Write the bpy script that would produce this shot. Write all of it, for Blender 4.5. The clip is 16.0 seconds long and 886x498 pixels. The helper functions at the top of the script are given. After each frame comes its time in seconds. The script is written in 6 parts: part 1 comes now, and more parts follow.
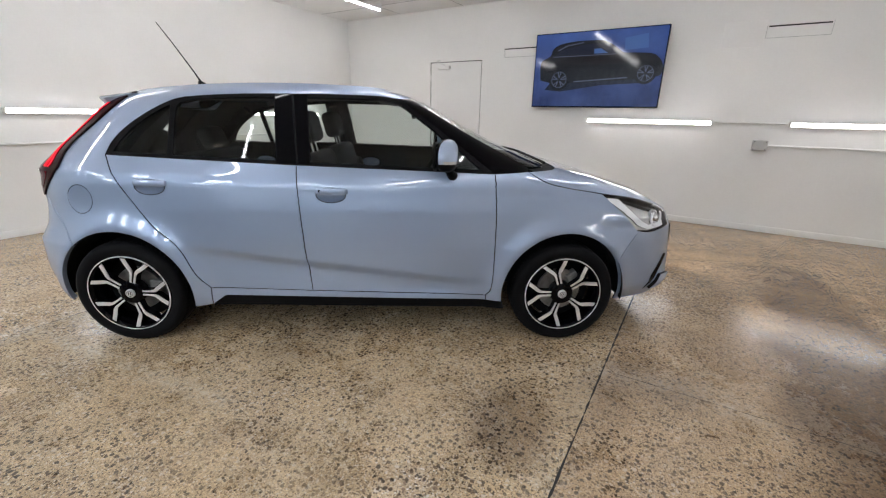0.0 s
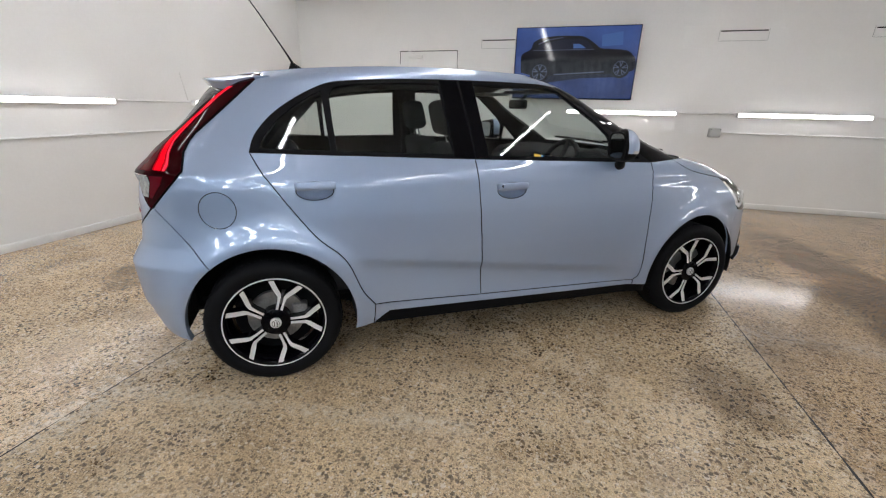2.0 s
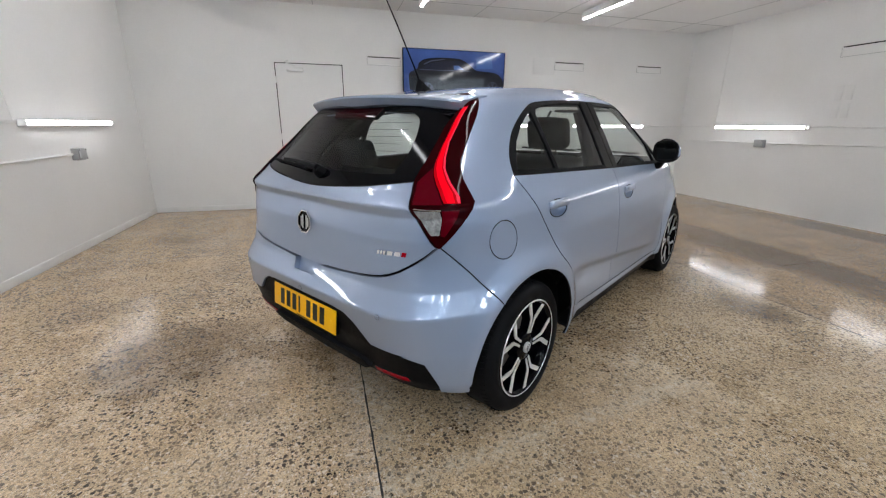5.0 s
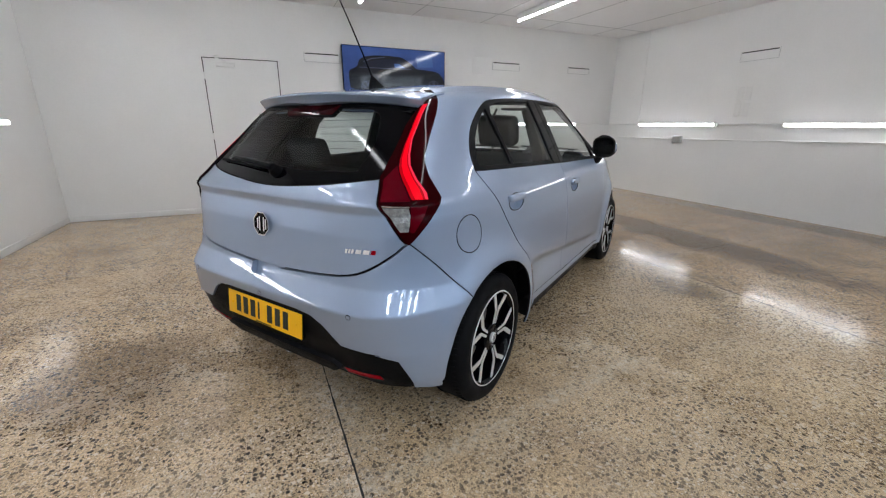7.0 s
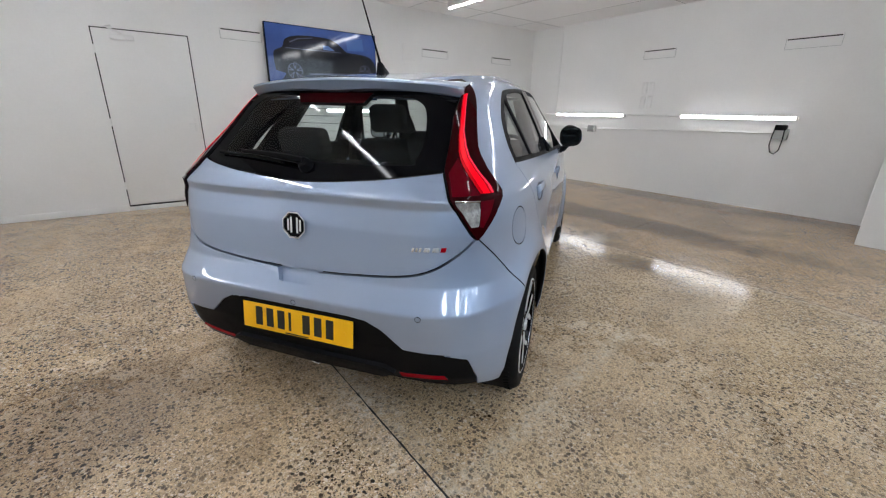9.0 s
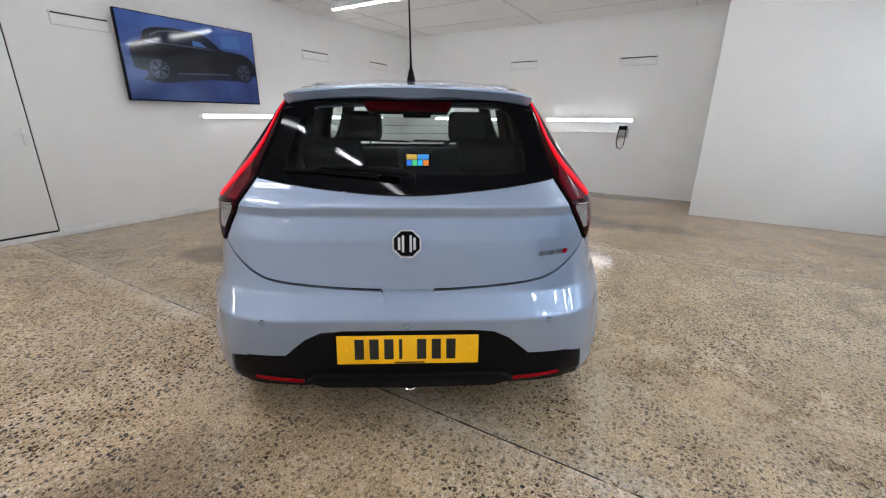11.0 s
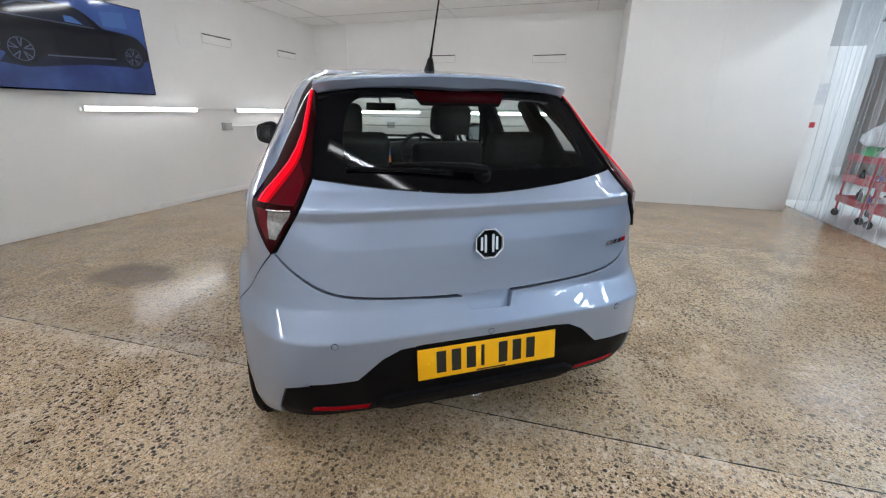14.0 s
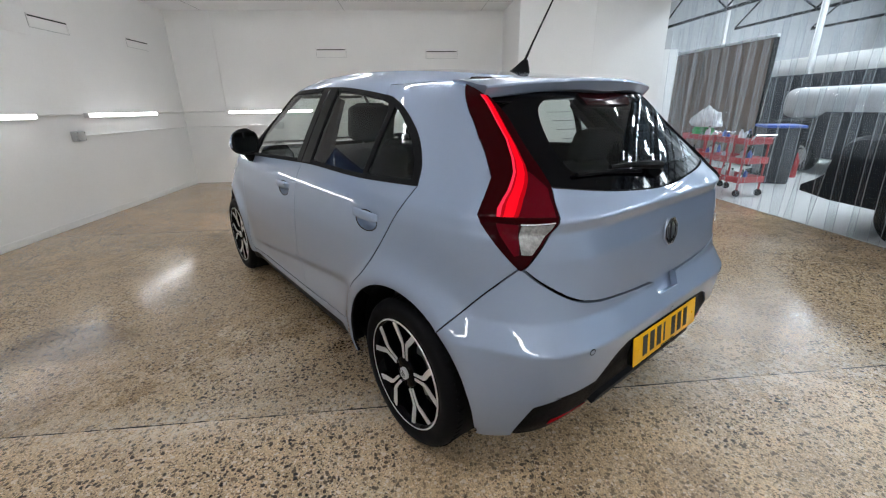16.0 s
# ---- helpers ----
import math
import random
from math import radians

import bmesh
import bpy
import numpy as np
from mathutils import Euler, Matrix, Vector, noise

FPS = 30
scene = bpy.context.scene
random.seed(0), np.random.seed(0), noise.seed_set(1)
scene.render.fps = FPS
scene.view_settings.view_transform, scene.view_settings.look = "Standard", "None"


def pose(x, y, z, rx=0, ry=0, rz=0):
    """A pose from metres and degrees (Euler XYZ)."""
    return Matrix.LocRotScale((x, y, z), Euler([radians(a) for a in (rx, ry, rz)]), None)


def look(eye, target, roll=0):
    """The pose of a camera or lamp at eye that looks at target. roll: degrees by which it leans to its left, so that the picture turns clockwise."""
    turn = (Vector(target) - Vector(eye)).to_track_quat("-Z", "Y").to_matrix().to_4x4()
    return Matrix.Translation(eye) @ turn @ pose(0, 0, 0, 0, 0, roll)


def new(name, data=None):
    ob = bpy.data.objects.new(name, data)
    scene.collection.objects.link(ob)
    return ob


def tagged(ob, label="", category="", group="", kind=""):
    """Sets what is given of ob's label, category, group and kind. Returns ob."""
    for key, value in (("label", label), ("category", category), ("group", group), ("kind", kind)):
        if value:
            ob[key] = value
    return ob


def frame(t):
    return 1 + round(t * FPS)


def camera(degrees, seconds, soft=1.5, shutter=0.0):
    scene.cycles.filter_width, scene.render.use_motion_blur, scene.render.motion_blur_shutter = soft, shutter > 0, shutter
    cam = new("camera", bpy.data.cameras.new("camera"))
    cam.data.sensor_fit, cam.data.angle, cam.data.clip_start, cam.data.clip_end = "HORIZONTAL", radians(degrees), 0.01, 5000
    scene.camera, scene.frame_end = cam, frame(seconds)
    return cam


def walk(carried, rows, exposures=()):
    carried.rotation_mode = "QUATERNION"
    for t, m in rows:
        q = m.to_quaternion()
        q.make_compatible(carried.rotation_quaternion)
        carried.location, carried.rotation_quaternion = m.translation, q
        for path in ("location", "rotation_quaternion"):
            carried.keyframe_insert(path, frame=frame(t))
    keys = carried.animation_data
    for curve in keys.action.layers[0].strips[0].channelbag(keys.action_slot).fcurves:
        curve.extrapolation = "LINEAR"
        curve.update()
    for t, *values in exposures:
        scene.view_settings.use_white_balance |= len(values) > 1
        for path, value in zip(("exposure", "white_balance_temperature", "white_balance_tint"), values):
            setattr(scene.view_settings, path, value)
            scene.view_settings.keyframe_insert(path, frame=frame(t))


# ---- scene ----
cam = camera(94.7, 16.0, soft=1.2)
PATH = [
    (0, (0.446, -3.044, 1.322), (0.525, -1.147, 0.694), 1.1),
    (0.5, (0.126, -2.99, 1.317), (0.308, -1.101, 0.685), 1.3),
    (1, (-0.253, -2.965, 1.306), (0.044, -1.095, 0.662), 1.2),
    (1.5, (-0.641, -2.831, 1.281), (-0.203, -0.99, 0.633), 1.2),
    (2, (-1.051, -2.682, 1.279), (-0.46, -0.886, 0.627), 1.3),
    (2.5, (-1.413, -2.491, 1.266), (-0.665, -0.755, 0.613), 1.4),
    (3, (-1.755, -2.258, 1.26), (-0.854, -0.594, 0.613), 1.3),
    (3.5, (-2.105, -2.054, 1.252), (-1.049, -0.478, 0.62), 1.3),
    (5.8, (-2.855, -1.548, 1.289), (-1.296, -0.431, 0.722), -0.0),
    (6, (-2.85, -1.551, 1.285), (-1.275, -0.455, 0.719), -0.0),
    (6.5, (-2.843, -1.553, 1.277), (-1.245, -0.495, 0.705), 0.1),
    (7, (-2.841, -1.556, 1.271), (-1.228, -0.527, 0.686), 0.2),
    (7.5, (-2.848, -1.561, 1.27), (-1.214, -0.578, 0.667), 0.4),
    (8, (-2.903, -1.514, 1.261), (-1.229, -0.613, 0.642), 0.7),
    (8.5, (-2.962, -1.317, 1.245), (-1.229, -0.539, 0.619), 0.8),
    (9, (-3.059, -1.017, 1.279), (-1.265, -0.402, 0.643), 1.0),
    (9.5, (-3.189, -0.718, 1.289), (-1.342, -0.294, 0.65), 1.1),
    (9.7, (-3.196, -0.614, 1.283), (-1.331, -0.27, 0.647), 1.0),
    (11.8, (-3.209, 0.06, 1.297), (-1.324, -0.18, 0.674), 0.8),
    (12, (-3.206, 0.057, 1.302), (-1.326, -0.205, 0.672), 0.9),
    (12.5, (-3.211, 0.066, 1.304), (-1.336, -0.248, 0.682), 1.1),
    (13, (-3.225, 0.118, 1.296), (-1.359, -0.254, 0.68), 1.2),
    (13.5, (-3.165, 0.272, 1.274), (-1.317, -0.183, 0.66), 1.0),
    (14, (-3.019, 0.532, 1.273), (-1.208, -0.034, 0.641), 0.7),
    (14.5, (-2.899, 0.856, 1.27), (-1.14, 0.159, 0.62), 0.3),
    (15, (-2.745, 1.13, 1.265), (-1.059, 0.283, 0.602), -0.3),
    (15.5, (-2.544, 1.353, 1.268), (-0.958, 0.332, 0.604), -0.5),
    (16, (-2.439, 1.558, 1.31), (-0.96, 0.383, 0.652), -0.9),
]
walk(cam, [(t, look(eye, target, roll)) for t, eye, target, roll in PATH], ((0.0, 0.30, 6420, 10), (1.0, 0.28, 6420, 10), (2.0, 0.26, 6420, 10), (3.5, 0.20, 6370, 10), (6.0, 0.13, 6200, 9), (7.0, 0.12, 6170, 9), (9.0, 0.18, 6170, 9), (12.5, 0.32, 6170, 9), (14.0, 0.26, 6170, 8), (16.0, 0.13, 6170, 7)))

# ---- light ----
world = bpy.data.worlds.new("world")
scene.world = world
world.use_nodes = True
wn = world.node_tree.nodes["Background"]
wn.inputs[0].default_value, wn.inputs[1].default_value = (0.75, 0.85, 1.0, 1), 0.05
BEAM_POWER, ROOFLIGHT = 26.0, 28.0
WALL_POWER, CEILING_POWER, SHOP_POWER = 18.0, 41.0, 36.0


# ---- building helpers ----
def rgb(r, g, b):
    return (r, g, b, 1.0)


class Geo:
    """Collects plain geometry for one mesh."""

    def __init__(self):
        self.v, self.f = [], []

    def add(self, verts, faces):
        n = len(self.v)
        self.v += [tuple(p) for p in verts]
        self.f += [tuple(i + n for i in q) for q in faces]
        return self

    def box(self, lo, hi, bevel=0.0, m=None):
        bm = bmesh.new()
        bmesh.ops.create_cube(bm, size=1.0)
        for v in bm.verts:
            v.co = Vector([lo[i] + (v.co[i] + 0.5) * (hi[i] - lo[i]) for i in range(3)])
        if bevel:
            bmesh.ops.bevel(bm, geom=bm.edges[:], offset=bevel, segments=2, profile=0.5, affect="EDGES")
        return self.take(bm, m)

    def take(self, bm, m=None):
        bm.verts.index_update()
        vs = [(m @ v.co) if m else v.co.copy() for v in bm.verts]
        self.add(vs, [[v.index for v in f.verts] for f in bm.faces])
        bm.free()
        return self

    def tube(self, path, r, seg=10, caps=True, closed=False):
        """A round bar of radius r (or one radius a point) along a path."""
        path = [Vector(p) for p in path]
        n = len(path)
        rs = r if isinstance(r, (list, tuple)) else [r] * n
        up, vs = None, []
        for i, p in enumerate(path):
            d = (path[(i + 1) % n] if (closed or i < n - 1) else p) - (path[i - 1] if (closed or i) else p)
            d.normalize()
            if up is None:
                up = d.orthogonal()
            up = (up - d * up.dot(d)).normalized()
            w = d.cross(up)
            vs += [p + (up * math.cos(a) + w * math.sin(a)) * rs[i] for a in [2 * math.pi * k / seg for k in range(seg)]]
        fs = []
        for i in range(n if closed else n - 1):
            a, b = i * seg, ((i + 1) % n) * seg
            fs += [(a + k, a + (k + 1) % seg, b + (k + 1) % seg, b + k) for k in range(seg)]
        if caps and not closed:
            fs += [tuple(range(seg - 1, -1, -1)), tuple(range((n - 1) * seg, n * seg))]
        return self.add(vs, fs)

    def lathe(self, prof, m=None, seg=48, full=True):
        """Turns (radius, height) pairs about z."""
        k = len(prof)
        vs = [Vector((r * math.cos(2 * math.pi * j / seg), r * math.sin(2 * math.pi * j / seg), h)) for j in range(seg) for r, h in prof]
        fs = [(j * k + i, ((j + 1) % seg) * k + i, ((j + 1) % seg) * k + i + 1, j * k + i + 1) for j in range(seg) for i in range(k - 1)]
        return self.add([m @ v if m else v for v in vs], fs)

    def prism(self, poly, h0, h1, m=None):
        """A flat outline (x, y) raised from h0 to h1."""
        n = len(poly)
        vs = [Vector((x, y, h0)) for x, y in poly] + [Vector((x, y, h1)) for x, y in poly]
        fs = [tuple(range(n - 1, -1, -1)), tuple(range(n, 2 * n))] + [(i, (i + 1) % n, n + (i + 1) % n, n + i) for i in range(n)]
        return self.add([m @ v if m else v for v in vs], fs)

    def put(self, name, mat, parent=None, label="", angle=35, m=None):
        me = bpy.data.meshes.new(name)
        me.from_pydata(self.v, [], self.f)
        me.validate()
        me.update()
        me.materials.append(mat)
        me.shade_smooth()
        me.set_sharp_from_angle(angle=radians(angle))
        ob = new(name, me)
        if parent:
            ob.parent = parent
        if m is not None:
            ob.matrix_basis = m
        if label:
            ob["label"] = label
        return ob


def thing(name, m, label, category, group="", kind=""):
    ob = new(name)
    ob.matrix_basis = m
    ob.empty_display_size = 0.1
    return tagged(ob, label, category, group, kind)


def curve(pts, n=8):
    """A smooth line through points."""
    p = [np.array(q, float) for q in pts]
    p = [2 * p[0] - p[1]] + p + [2 * p[-1] - p[-2]]
    out = []
    for a, b, c, d in zip(p, p[1:], p[2:], p[3:]):
        for t in np.arange(n) / n:
            out.append(0.5 * (2 * b + (c - a) * t + (2 * a - 5 * b + 4 * c - d) * t * t + (3 * b - a - 3 * c + d) * t ** 3))
    return np.array(out + [p[-2]])


# ---- materials ----
def material(name, base=(0.8, 0.8, 0.8), rough=0.5, metal=0.0, coat=0.0, spec=0.5, emit=None, power=0.0):
    mt = bpy.data.materials.new(name)
    mt.use_nodes = True
    b = mt.node_tree.nodes["Principled BSDF"]
    b.inputs["Base Color"].default_value = rgb(*base)
    b.inputs["Roughness"].default_value = rough
    b.inputs["Metallic"].default_value = metal
    b.inputs["Coat Weight"].default_value = coat
    b.inputs["Coat Roughness"].default_value = 0.03
    b.inputs["Specular IOR Level"].default_value = spec
    if emit:
        b.inputs["Emission Color"].default_value = rgb(*emit)
        b.inputs["Emission Strength"].default_value = power
    return mt


class Nodes:
    def __init__(self, mt):
        self.t = mt.node_tree
        self.b = self.t.nodes.get("Principled BSDF")

    def n(self, kind, props=None, **ins):
        nd = self.t.nodes.new(kind)
        props = props or {}
        if "data_type" in props:
            nd.data_type = props["data_type"]
        if "blend_type" in props:
            nd.blend_type = props["blend_type"]
        if "operation" in props:
            nd.operation = props["operation"]
        for k, v in ins.items():
            self.set(nd, k.replace("_", " "), v)
        return nd

    def set(self, nd, key, v):
        s = nd.inputs[int(key[1:])] if key[0] == "i" and key[1:].isdigit() else nd.inputs[key]
        if isinstance(v, bpy.types.NodeSocket):
            self.t.links.new(v, s)
        else:
            s.default_value = v

    def out(self, key, v):
        self.set(self.b, key, v)

    def coord(self):
        return self.n("ShaderNodeTexCoord").outputs["Object"]

    def noise(self, scale, detail=4.0, rough=0.55, vec=None, warp=0.0):
        return self.n("ShaderNodeTexNoise", Vector=vec or self.coord(), Scale=scale, Detail=detail, Roughness=rough, Distortion=warp).outputs["Fac"]

    def ramp(self, fac, stops, mode="LINEAR"):
        nd = self.n("ShaderNodeValToRGB", i0=fac)
        cr = nd.color_ramp
        cr.interpolation = mode
        while len(cr.elements) < len(stops):
            cr.elements.new(0.5)
        for e, (p, c) in zip(cr.elements, stops):
            e.position = p
            e.color = c if len(c) == 4 else rgb(*c)
        return nd.outputs["Color"]

    def mix(self, fac, a, b, blend="MIX"):
        nd = self.n("ShaderNodeMix", {"data_type": "RGBA", "blend_type": blend})
        for i, v in ((0, fac), (6, a), (7, b)):
            if isinstance(v, bpy.types.NodeSocket):
                self.t.links.new(v, nd.inputs[i])
            else:
                nd.inputs[i].default_value = v
        return nd.outputs[2]

    def bump(self, height, strength=0.2, dist=0.01):
        self.out("Normal", self.n("ShaderNodeBump", Height=height, Strength=strength, Distance=dist).outputs["Normal"])


def worn(name, base, rough=0.5, scale=6.0, amount=0.12, bump=0.0, bscale=120.0, **kw):
    """A surface with cloudy wear at one scale and fine grain at another."""
    mt = material(name, base, rough, **kw)
    k = Nodes(mt)
    a, b = k.noise(scale, 5), k.noise(bscale, 2)
    lo, hi = [c * (1 - amount) for c in base], [min(1, c * (1 + amount)) for c in base]
    k.out("Base Color", k.mix(0.25, k.ramp(a, [(0.3, lo), (0.7, hi)]), k.ramp(b, [(0.35, lo), (0.65, hi)])))
    k.out("Roughness", k.ramp(a, [(0.3, [max(0.02, rough - 0.08)] * 3), (0.7, [min(1, rough + 0.1)] * 3)]))
    if bump:
        k.bump(b, bump, 0.002)
    return mt


def glass(name, tint, gloss=1.0, rough=0.0, ior=1.5):
    mt = bpy.data.materials.new(name)
    mt.use_nodes = True
    t = mt.node_tree
    t.nodes.remove(t.nodes["Principled BSDF"])
    tr, gl = t.nodes.new("ShaderNodeBsdfTransparent"), t.nodes.new("ShaderNodeBsdfGlossy")
    tr.inputs["Color"].default_value = rgb(*tint)
    gl.inputs["Roughness"].default_value = rough
    gl.inputs["Color"].default_value = rgb(gloss, gloss, gloss)
    fr, mx = t.nodes.new("ShaderNodeLayerWeight"), t.nodes.new("ShaderNodeMixShader")
    fr.inputs["Blend"].default_value = 0.5
    f0 = ((ior - 1) / (ior + 1)) ** 2
    pw, ml = t.nodes.new("ShaderNodeMath"), t.nodes.new("ShaderNodeMath")
    pw.operation, ml.operation = "POWER", "MULTIPLY_ADD"
    pw.inputs[1].default_value, ml.inputs[1].default_value, ml.inputs[2].default_value = 5.0, 1 - f0, f0
    t.links.new(fr.outputs["Facing"], pw.inputs[0])
    t.links.new(pw.outputs[0], ml.inputs[0])
    t.links.new(ml.outputs[0], mx.inputs[0])
    t.links.new(tr.outputs[0], mx.inputs[1])
    t.links.new(gl.outputs[0], mx.inputs[2])
    t.links.new(mx.outputs[0], t.nodes["Material Output"].inputs["Surface"])
    return mt


PAINT = material("car paint", (0.26, 0.31, 0.44), 0.42, coat=1.0)
_k = Nodes(PAINT)
_flake = _k.noise(1400, 1)
_k.out("Base Color", _k.mix(0.6, _k.ramp(_flake, [(0.3, (0.248, 0.312, 0.440)), (0.7, (0.342, 0.428, 0.588))]), rgb(0.295, 0.370, 0.515)))
_k.out("Metallic", 0.48)
_k.out("Coat Roughness", 0.010)
_k.out("Coat IOR", 1.7)
BLACK = worn("black plastic", (0.006, 0.006, 0.007), 0.5, 8, 0.3, 0.25, 700, spec=0.06)
GLOSS = material("gloss black", (0.002, 0.002, 0.003), 0.05, spec=0.10)
RUBBER = worn("rubber", (0.006, 0.006, 0.007), 0.6, 12, 0.3, 0.15, 300, spec=0.08)
TRIM = worn("interior trim", (0.007, 0.007, 0.009), 0.7, 8, 0.25, 0.2, 500, spec=0.2)
LINER = worn("roof lining", (0.10, 0.10, 0.10), 0.9, 6, 0.1, 0.2, 600)
FABRIC = worn("seat fabric", (0.026, 0.027, 0.030), 0.9, 10, 0.3, 0.5, 500)
CHROME = material("chrome", (0.82, 0.82, 0.84), 0.08, 1.0)
SILVER = material("machined alloy", (0.80, 0.80, 0.81), 0.32, 0.5)
STEEL = worn("brake steel", (0.30, 0.29, 0.28), 0.4, 30, 0.25, metal=0.8)
GLASS = glass("window glass", (0.82, 0.87, 0.85), ior=1.45)
DARKGLASS = glass("tailgate glass", (0.80, 0.86, 0.86), ior=1.33)
LENS = glass("clear lens", (0.92, 0.93, 0.94))
REDLENS = material("red lens", (0.022, 0.0006, 0.0015), 0.06, spec=0.06)
DEEPRED = material("deep red lens", (0.10, 0.0008, 0.006), 0.06, spec=0.12)
REDPLAIN = material("red reflector", (0.34, 0.002, 0.010), 0.08, spec=0.1)
REDGLOW = material("dim red light guide", (0.02, 0.0005, 0.001), 0.2, spec=0.03, emit=(1.0, 0.001, 0.010), power=0.42)
REDBAR = material("lit red bar", (0.02, 0.0005, 0.001), 0.2, spec=0.03, emit=(1.0, 0.001, 0.012), power=0.95)
REDHOT = material("bright red bar edge", (0.02, 0.001, 0.002), 0.2, spec=0.03, emit=(1.0, 0.03, 0.07), power=1.0)
LAMPGREY = material("lamp reflector", (0.78, 0.78, 0.78), 0.22, 0.5, coat=0.5)
REVLENS = worn("clear lamp lens", (0.36, 0.36, 0.36), 0.16, 55, 0.45, 0.6, 160, metal=0.4, coat=0.4)
DAYLAMP = material("white lamp guide", (0.85, 0.86, 0.87), 0.2, emit=(0.95, 0.97, 1.0), power=0.08)
YELLOW = worn("yellow plate", (0.93, 0.49, 0.004), 0.4, 5, 0.05, coat=0.2, spec=0.25)
INK = material("black ink", (0.01, 0.01, 0.01), 0.4)
WALL = worn("white wall paint", (0.80, 0.80, 0.79), 0.55, 1.3, 0.035, 0.25, 40)
CEIL = worn("ceiling board", (0.80, 0.80, 0.80), 0.7, 1.0, 0.03, 0.15, 60)
WHITEMETAL = worn("white enamel", (0.78, 0.78, 0.77), 0.4, 5, 0.05)
GREYBOX = worn("grey plastic box", (0.42, 0.43, 0.43), 0.5, 8, 0.1)
DARKLINE = material("dark gap", (0.02, 0.02, 0.02), 0.9)
TUBE = material("lit wall tube", (0.9, 0.9, 0.9), 0.4, emit=(1.0, 0.975, 0.965), power=WALL_POWER)
CTUBE = material("lit ceiling tube", (0.9, 0.9, 0.9), 0.4, emit=(0.985, 0.972, 0.978), power=CEILING_POWER)
STUBE = material("lit workshop tube", (0.9, 0.9, 0.9), 0.4, emit=(0.86, 0.95, 1.0), power=SHOP_POWER)
STUBE_FAR = material("lit far workshop tube", (0.9, 0.9, 0.9), 0.4, emit=(0.90, 0.965, 1.0), power=SHOP_POWER * 0.70)
RED = worn("red enamel", (0.42, 0.025, 0.03), 0.4, 8, 0.2)
BLUE = worn("blue plastic", (0.02, 0.08, 0.42), 0.45, 8, 0.15)
GREEN = worn("green cloth", (0.06, 0.42, 0.12), 0.8, 12, 0.3, 0.4, 80)
CLOTH = worn("pale cloth", (0.66, 0.67, 0.70), 0.85, 10, 0.15, 0.4, 60)
BROWN = worn("brown board", (0.20, 0.14, 0.105), 0.6, 2.0, 0.2, 0.2, 30)
NAVY = worn("dark bodywork", (0.007, 0.009, 0.014), 0.35, 4, 0.2, spec=0.15)
CANVAS = worn("grey canvas", (0.50, 0.51, 0.52), 0.6, 4, 0.15, 0.3, 30)

FLOOR = material("ground concrete", (0.3, 0.25, 0.2), 0.3, spec=0.36)
_k = Nodes(FLOOR)
_co = _k.coord()


def _math(op, a, b):
    return _k.n("ShaderNodeMath", {"operation": op}, i0=a, i1=b).outputs[0]


def _grey(fac, p0, v0, p1, v1):
    return _k.ramp(fac, [(p0, (v0, v0, v0)), (p1, (v1, v1, v1))])


_sep = _k.n("ShaderNodeSeparateXYZ", Vector=_co)
_big, _mid = _k.noise(0.60, 6, 0.60, _co, 0.2), _k.noise(3.2, 8, 0.72, _co, 0.3)
_fine, _grit = _k.noise(95, 5, 0.75, _co), _k.noise(300, 3, 0.7, _co)
_ground = _k.mix(_grey(_mid, 0.30, 0.0, 0.70, 1.0), rgb(0.250, 0.174, 0.100), rgb(0.600, 0.445, 0.266))
_ground = _k.mix(_grey(_big, 0.36, 0.0, 0.66, 0.6), _ground, rgb(0.535, 0.405, 0.250))
_ground = _k.mix(0.85, _ground, _grey(_fine, 0.32, 0.14, 0.68, 0.84), "OVERLAY")
_ground = _k.mix(0.60, _ground, _grey(_grit, 0.32, 0.10, 0.68, 0.90), "OVERLAY")
# scuffed pale skin, broken up by the grit; made stronger to imitate speckled glare
_pale = _math("MULTIPLY", _grey(_k.noise(1.6, 8, 0.74, _co, 0.5), 0.46, 0.0, 0.70, 0.80), _grey(_k.noise(44, 7, 0.85, _co), 0.45, 0.0, 0.58, 1.0))
_ground = _k.mix(_pale, _ground, rgb(0.60, 0.51, 0.38))
